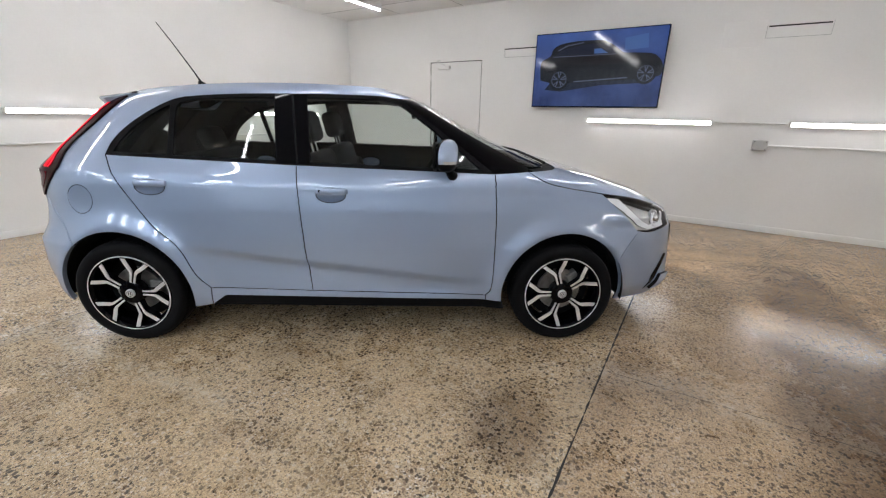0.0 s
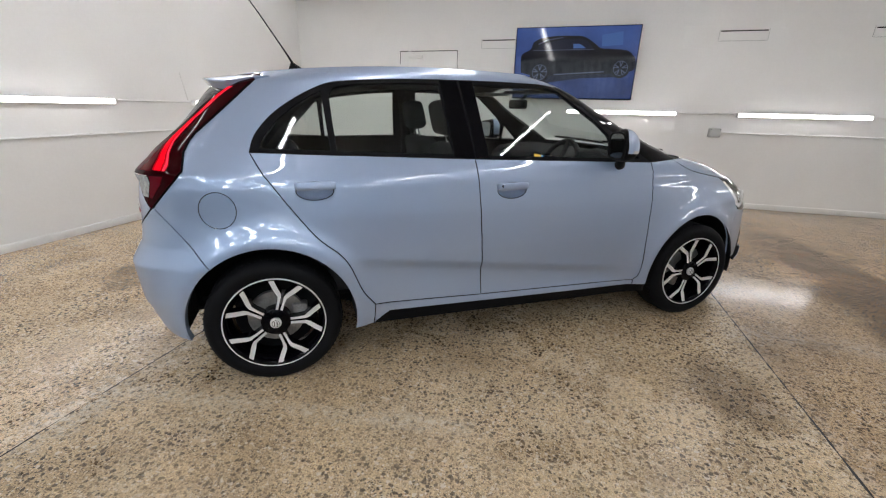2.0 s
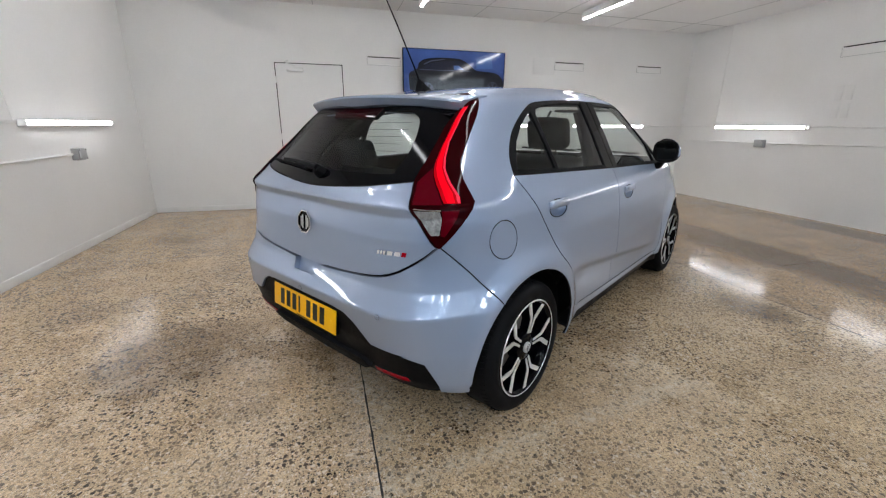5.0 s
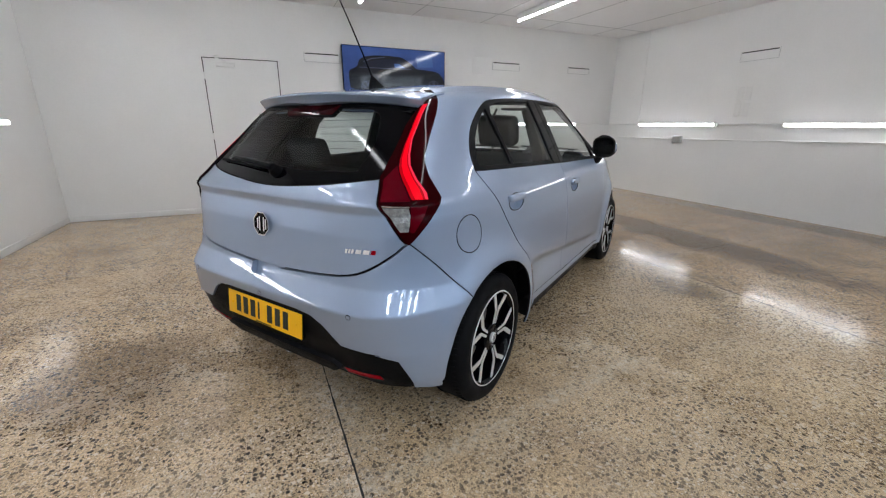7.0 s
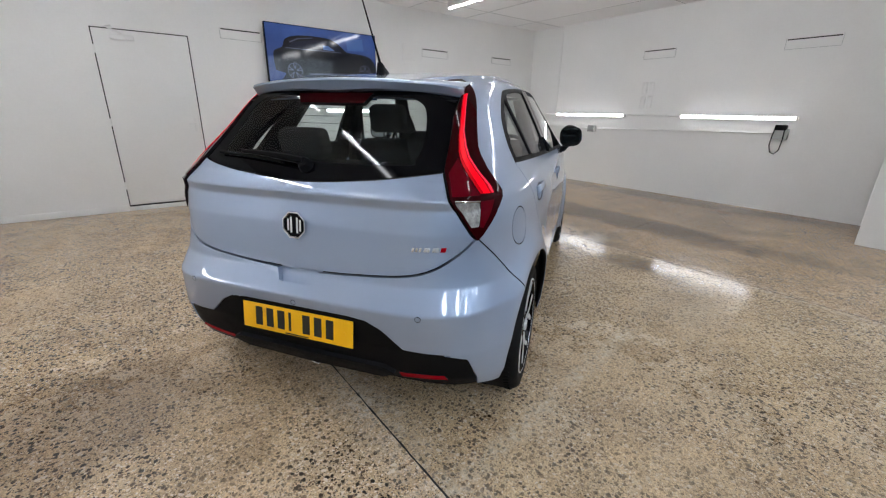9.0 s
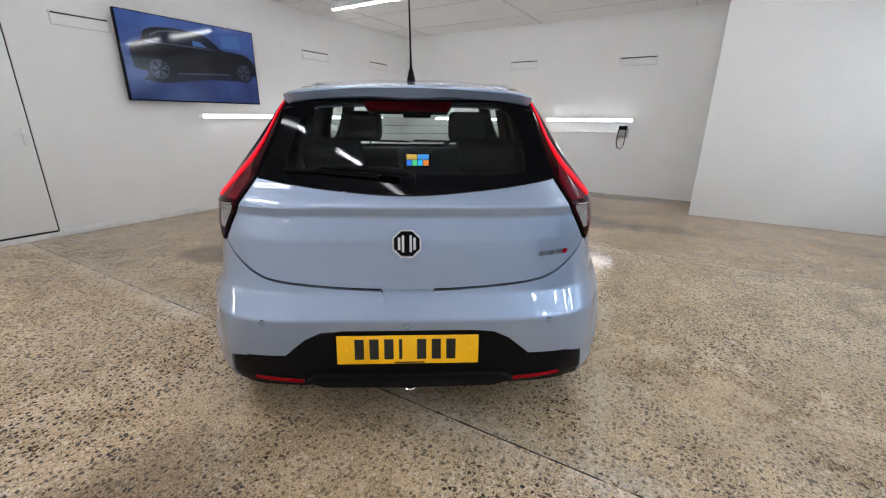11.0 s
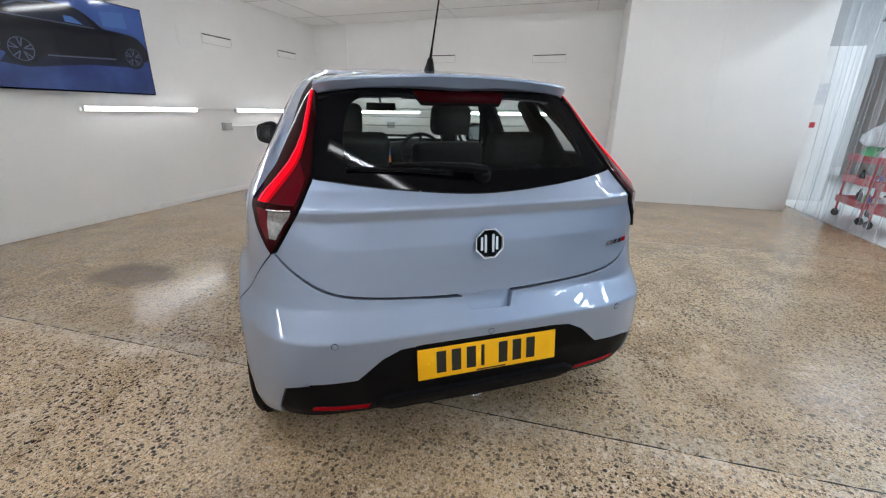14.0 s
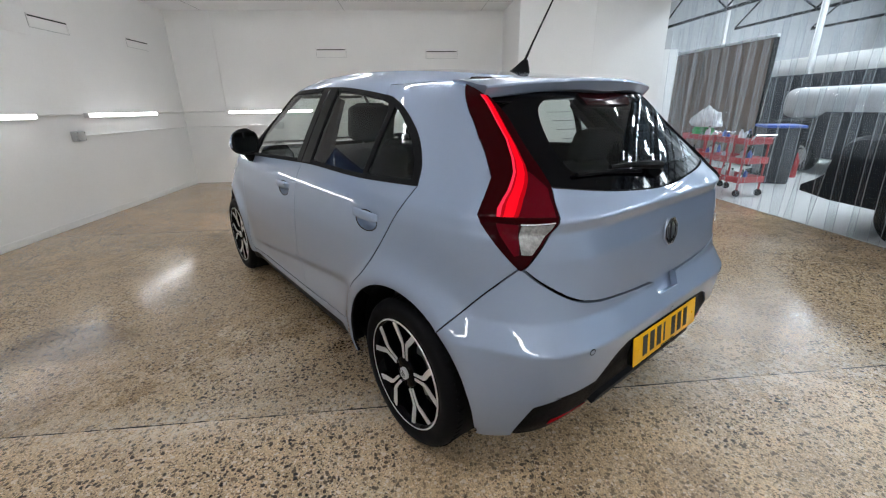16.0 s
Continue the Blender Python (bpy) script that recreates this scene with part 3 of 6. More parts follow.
BELT = [(-1.292, 1.083), (-0.80, 1.066), (-0.265, 1.045), (0.30, 1.029), (0.82, 1.012)]
BLINE = [(-0.265, 1.045), (-0.248, 0.80), (-0.218, 0.328)]
RDOOR = [(-1.292, 1.083), (-1.232, 0.98), (-1.058, 0.735), (-0.925, 0.605), (-0.852, 0.44), (-0.79, 0.348)]
FDOOR = [(0.82, 1.012), (0.835, 0.745), (0.828, 0.38), (0.795, 0.302)]
_RAIL_KEYS = [(-1.292, 1.083), (-1.262, 1.16), (-1.168, 1.258), (-1.01, 1.352), (-0.88, 1.390), (-0.60, 1.410), (-0.31, 1.416), (0.0, 1.416), (0.25, 1.402), (0.40, 1.318), (0.52, 1.232), (0.70, 1.100), (0.82, 1.012)]
RAIL = [tuple(p) for p in curve(_RAIL_KEYS, 8)]
SEAM = [(-1.698, 0.849), (-1.592, 0.730), (-1.490, 0.600)]
LAMPOUT = [(-1.700, 0.850), (-1.558, 1.005), (-1.552, 1.080), (-1.530, 1.125), (-1.508, 1.153), (-1.428, 1.225), (-1.333, 1.312), (-1.230, 1.410)]
LAMPOUT_NEAR = [(-1.701, 0.848), (-1.567, 0.998), (-1.553, 1.070), (-1.545, 1.100), (-1.521, 1.126), (-1.482, 1.167), (-1.430, 1.215), (-1.380, 1.286), (-1.333, 1.348), (-1.255, 1.435)]
LAMPIN = [(0.505, 1.340), (0.510, 1.262), (0.528, 1.175), (0.545, 1.080), (0.589, 1.000), (0.678, 0.848)]
GATELOW = [(0.678, 0.848), (0.631, 0.800), (0.545, 0.744), (0.439, 0.716), (0.207, 0.695), (0.0, 0.688)]
GLASSLOW = [(0.545, 1.080), (0.274, 1.045), (0.0, 1.028), (-0.274, 1.045), (-0.545, 1.080)]
HOOD = [(1.015, 1.022), (1.110, 0.970), (1.225, 0.938), (1.471, 0.895)]
NOSEEDGE = [(1.471, 0.895), (1.70, 0.856), (1.90, 0.800)]
VALANCE = [(-1.722, 0.262), (-1.79, 0.405), (-1.835, 0.428)]

for sg, side_name in ((-1, "off side"), (1, "near side")):
    # doors
    cups = {}
    for hx, hz in ((-0.073, 0.905), (-1.032, 0.936)):
        cups[hx] = S([(hx - 0.004 + 0.080 * math.cos(a), hz - 0.014 + 0.040 * math.sin(a)) for a in np.linspace(0, 2 * math.pi, 29)], sg, 1)
    fd = panel("front_door", loop(S(BELT[2:], sg), S(FDOOR, sg), S([(0.795, 0.302), (-0.218, 0.328)], sg, line=True), S(BLINE[::-1], sg)), PAINT, car, [loop(cups[-0.073])], dz=0.013)
    rd = panel("rear_door", loop(S(BELT[:3], sg), S(BLINE, sg), S([(-0.218, 0.328), (-0.79, 0.348)], sg, line=True), S(RDOOR[::-1], sg, line=False)), PAINT, car, [loop(cups[-1.032])], dz=0.013)
    for door, hx, hz in ((fd, -0.073, 0.905), (rd, -1.032, 0.936)):
        m = stuck(S([(hx, hz), (hx, hz)], sg)[0], 0.0)
        cup = Geo()
        cup.lathe([(0.0001, -0.034), (0.034, -0.033), (0.056, -0.022), (0.067, -0.003), (0.0715, 0.0006)], m @ Matrix.Translation((0.004 * sg, -0.014, 0)) @ Matrix.Diagonal((1.18, 0.61, 1, 1)), 36)
        cup.put("handle_cup", PAINT, door, angle=80)
        Geo().tube([tuple(on_skin(q, -0.0012)[0]) for q in cups[hx][:-1]], 0.0022, 6, closed=True).put("cup_seam", DARKLINE, door)
        h = Geo()
        prof = [(-0.087, -0.003), (-0.082, 0.006), (-0.055, 0.012), (0.055, 0.012), (0.082, 0.006), (0.087, -0.003)]
        rows = []
        for x, o in curve(prof, 4):
            w = 0.0185 if abs(x) < 0.07 else 0.0185 - 0.30 * (abs(x) - 0.07)
            for k in range(12):
                a = 2 * math.pi * k / 12
                rows.append(m @ Vector((x, 0.008 + w * math.copysign(abs(math.sin(a)) ** 0.7, math.sin(a)), o + 0.007 * math.cos(a))))
        nseg = len(rows) // 12
        h.add(rows, [(i * 12 + k, i * 12 + (k + 1) % 12, (i + 1) * 12 + (k + 1) % 12, (i + 1) * 12 + k) for i in range(nseg - 1) for k in range(12)] + [tuple(range(12)), tuple(range((nseg - 1) * 12, nseg * 12))[::-1]])
        h.put("door_handle", PAINT, door, angle=60)
        if door is fd:
            Geo().lathe([(0.0001, 0.0), (0.0065, 0.0), (0.0075, -0.002)], m @ Matrix.Translation((-0.062 * -sg, 0.008, 0.0185)), 16).put("key_lock", GLOSS, door)
    # window frames and panes
    fglass = S([(-0.205, 1.060), (0.590, 1.038), (0.560, 1.160), (0.50, 1.222), (0.38, 1.310), (0.280, 1.380), (0.20, 1.394), (-0.235, 1.397)], sg, 4, True)
    fquart = S([(0.612, 1.038), (0.750, 1.032), (0.592, 1.155)], sg, 4, True)
    rglass = S([(-0.925, 1.086), (-0.375, 1.068), (-0.408, 1.396), (-0.62, 1.392), (-0.84, 1.376), (-0.920, 1.358), (-0.940, 1.33)], sg, 4, True)
    rquart = S([(-1.252, 1.100), (-0.955, 1.089), (-0.975, 1.345), (-1.03, 1.318), (-1.10, 1.274), (-1.175, 1.214), (-1.228, 1.150)], sg, 4, True)
    def pane_facing(p, s=sg):
        n = np.stack([0.11 * (p[:, 0] + 0.3), np.full(len(p), float(s)), np.full(len(p), 0.47)], -1)
        return n / np.linalg.norm(n, axis=1, keepdims=True)

    panel("window_frame", loop(S(BELT, sg), S(RAIL[::-1], sg, 1, True)), BLACK, car, [loop(q) for q in (fglass, fquart, rglass, rquart)], thick=0.02, gap=0.001, label="black window surround")
    for nm, q in (("front_window", fglass), ("front_quarter_window", fquart), ("rear_window", rglass), ("rear_quarter_window", rquart)):
        panel(nm, loop(q), GLASS, car, lift=-0.006, thick=0, gap=0.0, label="tinted glass pane", facing=pane_facing)
    panel("pillar_cover", loop(S([(-0.262, 1.047), (-0.310, 1.413)], sg, line=True), S([(-0.31, 1.413), (-0.405, 1.411)], sg, line=True), S([(-0.405, 1.411), (-0.372, 1.052)], sg, line=True), S([(-0.372, 1.052), (-0.262, 1.047)], sg, line=True)), GLOSS, car, lift=0.002, thick=0.004, gap=0.003, label="gloss black pillar cover")
    panel("pillar_cover", loop(S([(-0.256, 1.047), (-0.302, 1.413)], sg, line=True), S([(-0.302, 1.413), (-0.225, 1.413)], sg, line=True), S([(-0.225, 1.413), (-0.188, 1.044)], sg, line=True), S([(-0.188, 1.044), (-0.256, 1.047)], sg, line=True)), GLOSS, car, lift=0.002, thick=0.004, gap=0.003, label="gloss black pillar cover")
    # windscreen pillar
    wedge = E([(sg * 0.505, 1.402), (sg * 0.578, 1.270), (sg * 0.632, 1.140), (sg * 0.700, 1.040)], rear=False)
    if sg < 0:
        wedge[:, 0] -= 2 * math.pi
    panel("windscreen_pillar", loop(S(RAIL[64:], sg, 1, True), S([(0.82, 1.012), (1.015, 1.022)], sg, line=True), wedge[::-1]), GLOSS, car, thick=0.02, gap=0.001, label="gloss black pillar")
    # rear quarter
    lamp_line = LAMPOUT if sg < 0 else LAMPOUT_NEAR
    has_flap = sg < 0
    fuel = S([(-1.437 + 0.074 * math.cos(a), 0.848 + 0.076 * math.sin(a)) for a in np.linspace(0, 2 * math.pi, 25)], sg, 2)
    arch_r = arc(-1.26, 128.5, -12, sg)
    archpt = (-1.26 + 0.372 * math.cos(radians(-12)), 0.31 + 0.372 * math.sin(radians(-12)))
    panel("rear_quarter_panel", loop(S(RAIL[:33], sg, 1, True), S([(-0.88, 1.390), (-0.88, 1.43)], sg, line=True), S([(-0.88, 1.43), lamp_line[-1]], sg), S(lamp_line[::-1], sg, line=True), S(SEAM, sg), arch_r, S([archpt, (-0.80, 0.24), (-0.79, 0.348)], sg, line=True), S(RDOOR[::-1], sg)), PAINT, car, [loop(fuel)] if has_flap else [], ds=0.02, dz=0.015)
    if has_flap:
        panel("fuel_flap", loop(fuel), PAINT, car, gap=0.0025, label="round fuel flap")
    # front wing
    a2 = (1.26 + 0.372 * math.cos(radians(187)), 0.31 + 0.372 * math.sin(radians(187)))
    arch_f = arc(1.26, 187, 28, sg)
    fs = (1.26 + 0.372 * math.cos(radians(28)), 0.31 + 0.372 * math.sin(radians(28)))
    panel("front_wing", loop(S([(0.82, 1.012), (1.015, 1.022)], sg, line=True), S(HOOD, sg), S([(1.471, 0.895), (1.639, 0.755), (1.74, 0.66)], sg), S([(1.74, 0.66), fs], sg, line=True), arch_f[::-1], S([a2, (0.80, 0.268), (0.795, 0.302)], sg, line=True), S(FDOOR[::-1], sg)), PAINT, car)
    # sill and skirt
    panel("sill", loop(S([(-0.79, 0.348), (-0.218, 0.328), (0.795, 0.302)], sg, line=True), S([(0.795, 0.302), (0.80, 0.268)], sg, line=True), S([(0.80, 0.268), (-0.72, 0.298), (-0.80, 0.24)], sg, line=True), S([(-0.80, 0.24), (-0.79, 0.348)], sg, line=True)), PAINT, car)
    panel("side_skirt", loop(S([(-0.72, 0.298), (0.80, 0.268), (0.905, 0.26)], sg, line=True), S([(0.905, 0.26), (0.92, 0.200)], sg, line=True), S([(0.92, 0.200), (-0.80, 0.222)], sg, line=True), S([(-0.80, 0.222), (-0.80, 0.238), (-0.72, 0.298)], sg, line=True)), BLACK, car, lift=-0.012, thick=0.05, label="black plastic side skirt")
    # wheel liners
    for cx in (-1.26, 1.26):
        g = Geo()
        prof = [(0.380, 0.795), (0.392, 0.74), (0.392, 0.50), (0.30, 0.48), (0.05, 0.48)]
        vs = [(cx + r * math.cos(a), sg * y, 0.31 + r * math.sin(a)) for a in np.radians(np.linspace(-14 if cx < 0 else -8, 186 if cx < 0 else 194, 40)) for r, y in prof]
        g.add(vs, [(i * 5 + k, (i + 1) * 5 + k, (i + 1) * 5 + k + 1, i * 5 + k + 1) for i in range(39) for k in range(4)]).put("wheel_liner", BLACK, car)
    # tail lamp
    lampin = E([(sg * y, z) for y, z in LAMPIN], line=True)
    lampout = S(lamp_line, sg, line=True)
    lamp = panel("tail_lamp", loop(lampin, lampout, E([(sg * 0.415, 1.402), (sg * 0.505, 1.340)], line=True)), REDLENS, car, lift=0.009, thick=0.03, gap=0.0015, back=BLACK, ds=0.02, dz=0.015, label="lit tail lamp with dark red lens")
    up = 0.004 if sg < 0 else 0.0
    outer = along([(0.518, 1.340), (0.538, 1.270), (0.556, 1.204), (0.582, 1.150), (0.606, 1.112), (0.650, 1.062), (0.693, 1.017), (0.705, 0.998)], 4)
    inner = along([(0.510, 1.336), (0.529, 1.259), (0.549, 1.184), (0.568, 1.132), (0.580, 1.110), (0.593, 1.091), (0.621, 1.058), (0.673, 1.000)], 4)
    for nm, f0, f1, mt, lf in (("light_bar", 0.0, 1.0, REDGLOW, 0.0115), ("light_bar_core", 0.30, 0.78, REDBAR, 0.0135), ("light_bar_edge", 0.02, 0.14, REDHOT, 0.0135)):
        a_, b_ = outer + (inner - outer) * f0, outer + (inner - outer) * f1
        ring_ = np.concatenate([a_, b_[::-1]])
        panel(nm, loop(E([(sg * y, z + up) for y, z in np.concatenate([ring_, ring_[:1]])], 1, line=True)), mt, lamp, lift=lf, thick=0.002, gap=0, back=REDLENS, label="glowing red light bar")
    panel("brake_lens", loop(E([(sg * y, z) for y, z in ((0.672, 1.000), (0.620, 1.058), (0.592, 1.091), (0.574, 1.116), (0.562, 1.070), (0.597, 1.000))], line=True)), DEEPRED, lamp, lift=0.011, thick=0.002, gap=0.0005, label="deep red lens")
    panel("fog_lens", loop(E([(sg * y, z) for y, z in ((0.711, 0.985), (0.677, 0.985), (0.681, 0.895), (0.691, 0.890))], line=True)), DEEPRED, lamp, lift=0.011, thick=0.002, gap=0.002, label="deep red lens")
    panel("reversing_lens", loop(E([(sg * y, z) for y, z in ((0.672, 0.982), (0.608, 0.986), (0.658, 0.898), (0.677, 0.898))], line=True)), REVLENS, lamp, lift=0.012, thick=0.003, gap=0, label="clear white reversing lens")
    Geo().tube([tuple(on_skin(q, 0.0135)[0]) for q in E([(sg * y, z) for y, z in ((0.674, 0.985), (0.606, 0.989))], 4)], 0.0022, 6).put("chrome_line", CHROME, lamp)
    # headlamp
    hl = panel("headlamp", loop(S(NOSEEDGE, sg), S([(1.90, 0.800), (2.0, 0.742), (2.025, 0.66)], sg), S([(2.025, 0.66), (1.84, 0.645), (1.74, 0.66)], sg), S([(1.74, 0.66), (1.639, 0.755), (1.471, 0.895)], sg)), LENS, car, lift=0.003, thick=0, gap=0.001, label="clear projector headlamp")
    panel("lamp_bowl", loop(S([(1.48, 0.889), (1.70, 0.851), (1.90, 0.795), (2.0, 0.737), (2.02, 0.665), (1.84, 0.65), (1.745, 0.665), (1.645, 0.755)], sg, 4, True)), LAMPGREY, hl, lift=-0.030, thick=0, gap=0.004)
    panel("lamp_mask", loop(S([(1.53, 0.872), (1.70, 0.842), (1.89, 0.786), (1.97, 0.738), (1.88, 0.768), (1.70, 0.826)], sg, 4, True)), GLOSS, hl, lift=-0.022, thick=0.004, gap=0)
    q = by_side(np.array([1.90]), np.array([0.725]), sg)[0]
    Geo().lathe([(0.0001, 0.03), (0.02, 0.026), (0.032, 0.012), (0.036, 0.0), (0.05, 0.004), (0.054, -0.01)], stuck(q, -0.032), 32).put("projector", CHROME, hl)
    Geo().tube([stuck(q, -0.012) @ Vector((0.058 * math.cos(a), 0.050 * math.sin(a), 0)) for a in np.linspace(math.pi * 0.75, math.pi * 2.25, 25)], 0.006, 8).put("light_ring", DAYLAMP, hl, "lit white lamp ring")
    bd = bpy.data.lights.new("headlamp_beam", "SPOT")
    bd.energy, bd.spot_size, bd.spot_blend, bd.color, bd.shadow_soft_size = BEAM_POWER, radians(50), 0.22, (1.0, 0.86, 0.66), 0.03
    bo = new("headlamp_beam", bd)
    bo.matrix_basis = look((2.16, sg * 0.60, 0.70), (6.0, sg * 0.62, -1.30))
    panel("running_light", loop(S([(1.50, 0.880), (1.62, 0.80), (1.74, 0.70), (1.83, 0.668), (1.99, 0.672), (1.985, 0.70), (1.84, 0.69), (1.77, 0.72), (1.68, 0.80), (1.60, 0.868)], sg, 3, True)), DAYLAMP, hl, lift=-0.018, thick=0.006, gap=0)

# bonnet, windscreen, roof
panel("bonnet", loop(S(HOOD, 1), S(NOSEEDGE, 1), E([(0.555, 0.795), (0.30, 0.762), (0.0, 0.752), (-0.30, 0.762), (-0.555, 0.795)], rear=False), wrap(S(NOSEEDGE[::-1], -1)), wrap(S(HOOD[::-1], -1)), wrap(E([(-0.72, 1.022), (-0.4, 1.022), (0.0, 1.022), (0.4, 1.022), (0.72, 1.022)], rear=False))), PAINT, car, dz=0.008, ds=0.04)
wl = [(0.700, 1.040), (0.632, 1.140), (0.578, 1.270), (0.505, 1.402)]
panel("windscreen", loop(E([(0.70, 1.04), (0.35, 1.036), (0.0, 1.035), (-0.35, 1.036), (-0.70, 1.04)], rear=False), E(flip(wl), rear=False), E([(-0.505, 1.402), (-0.25, 1.425), (0.0, 1.43), (0.25, 1.425), (0.505, 1.402)], rear=False), E(wl[::-1], rear=False)), GLASS, car, thick=0, gap=0.001, label="clear windscreen")
panel("scuttle", loop(E([(0.72, 1.022), (0.35, 1.022), (0.0, 1.022), (-0.35, 1.022), (-0.72, 1.022)], rear=False), E([(-0.72, 1.022), (-0.70, 1.04)], rear=False, line=True), E([(-0.70, 1.04), (-0.35, 1.036), (0.0, 1.035), (0.35, 1.036), (0.70, 1.04)], rear=False), E([(0.70, 1.04), (0.72, 1.022)], rear=False, line=True)), BLACK, car, lift=-0.008, thick=0.01, dz=0.006, label="black scuttle below the windscreen")


def cap(r, th):
    e = skin(th, np.full(np.shape(th), ROOF_Z))
    x = e[..., 0] * r - 0.5 * (1 - r)
    y = e[..., 1] * r
    h = ROOF_Z + ROOF_H * (1 - r * r)
    return np.stack([x, y, h + bend(x, np.full(np.shape(x), ROOF_Z))], -1)


RN, TN = 14, 96
rr, tt = np.meshgrid(np.linspace(0.0, 1, RN + 1)[1:], np.linspace(0, 2 * math.pi, TN, endpoint=False), indexing="ij")
cp = cap(rr, tt).reshape(-1, 3)
cd = normal_of(cap, rr, tt).reshape(-1, 3)
cd = np.where(cd[:, 2:] < 0, -cd, cd)
top = cap(np.array([0.0]), np.array([0.0]))[0]
cv = [top] + list(cp)
cn = [np.array([0, 0, 1.0])] + list(cd)
cf = [(0, 1 + i, 1 + (i + 1) % TN) for i in range(TN)]
for k in range(RN - 1):
    for i in range(TN):
        j = (i + 1) % TN
        cf.append((1 + k * TN + i, 1 + (k + 1) * TN + i, 1 + (k + 1) * TN + j, 1 + k * TN + j))
nv = len(cv)
lin_v, lin_n = [p - np.array([0, 0, 0.025]) for p in cv], [-q for q in cn]
cf = [q[::-1] for q in cf]
extra = ([*cv, *lin_v], [*cn, *lin_n], cf + [tuple(i + nv for i in q[::-1]) for q in cf], [0] * len(cf) + [1] * len(cf))
front_top = [(-0.505, 1.402), (-0.25, 1.425), (0.0, 1.43), (0.25, 1.425), (0.505, 1.402)]
ringtop = np.stack([np.linspace(0, 2 * math.pi, 181), np.full(181, ROOF_Z)], -1)
low = loop(wrap(S(RAIL[32:65], 1, 1, True)), E(front_top[::-1], rear=False), wrap(S(RAIL[32:65][::-1], -1, 1, True)), wrap(S([(-0.88, 1.43), LAMPOUT[-1]], -1)), np.array([[2 * math.pi - by_end(0.415, 1.402)[0], by_end(0.415, 1.402)[1]]]), np.array([[2 * math.pi, by_end(0.0, 1.40)[1]]]), ringtop[::-1], np.array([[0.0, by_end(0.0, 1.40)[1]]]), E([(0.415, 1.402)] * 2, line=True), S([LAMPOUT_NEAR[-1], (-0.88, 1.43)], 1))
panel("roof", low, PAINT, car, gap=0.001, dz=0.008, back=LINER, extra=extra)


# ---- wheels ----
def wheel_at(x, y, sign, turn):
    """An alloy wheel whose outer face looks along sign * y."""
    w = new("wheel")
    w.parent = car
    w.matrix_basis = pose(x, y, 0.308) @ pose(0, 0, 0, -90 * sign, 0, 0) @ pose(0, 0, 0, 0, 0, turn)
    return w


def wheel_meshes():
    ty = Geo()
    ty.lathe([(0.222, -0.012), (0.232, -0.003), (0.262, 0.006), (0.284, 0.002), (0.299, -0.012), (0.3055, -0.030), (0.308, -0.05), (0.308, -0.145), (0.299, -0.180), (0.27, -0.192), (0.225, -0.185)], None, 72)
    for k in range(72):
        a = 2 * math.pi * k / 72
        for h0, h1 in ((-0.028, -0.052), (-0.140, -0.165)):
            p0, p1 = Vector((0.3062 * math.cos(a), 0.3062 * math.sin(a), h0)), Vector((0.3062 * math.cos(a + 0.03), 0.3062 * math.sin(a + 0.03), h1))
            ty.tube([p0, p1], 0.0040, 4)
    rim = Geo()
    rim.lathe([(0.226, -0.006), (0.228, 0.0), (0.222, 0.002), (0.214, -0.004), (0.206, -0.022), (0.197, -0.055), (0.195, -0.16), (0.21, -0.185)], None, 72)
    rim.lathe([(0.0001, -0.012), (0.058, -0.014), (0.066, -0.020), (0.070, -0.045), (0.068, -0.07)], None, 40)
    arms = []
    for s in range(5):
        a = 2 * math.pi * s / 5
        for d in (-1, 1):
            g = Geo()
            line = np.array([(0.066, d * 0.0105), (0.105, d * 0.0115), (0.133, d * 0.0138), (0.147, d * 0.0215), (0.176, d * 0.0450), (0.2100, d * 0.0700)])
            back = Geo()
            for geo, wd, top, bot in ((g, 0.0098, 0.0, -0.004), (back, 0.0128, -0.0045, -0.045)):
                vs = []
                for i, p in enumerate(line):
                    t = line[min(i + 1, len(line) - 1)] - line[max(i - 1, 0)]
                    t = t / np.linalg.norm(t)
                    nn = np.array([-t[1], t[0]])
                    r = np.hypot(*p)
                    sink = -0.014 + 0.010 * (r / 0.21)
                    wide = wd * (0.56 + 0.54 * step(0.118, 0.155, r))
                    for q, h in ((p + nn * wide, top), (p - nn * wide, top), (p - nn * wide, bot), (p + nn * wide, bot)):
                        vs.append((q[0], q[1], h + sink))
                n = len(line)
                fs = [(i * 4 + k, i * 4 + (k + 1) % 4, (i + 1) * 4 + (k + 1) % 4, (i + 1) * 4 + k) for i in range(n - 1) for k in range(4)] + [(0, 1, 2, 3), tuple(range(4 * n - 1, 4 * n - 5, -1))]
                m = pose(0, 0, 0, 0, 0, math.degrees(a))
                geo.add([m @ Vector(v) for v in vs], fs)
            arms.append((g, back))
    return ty, rim, arms


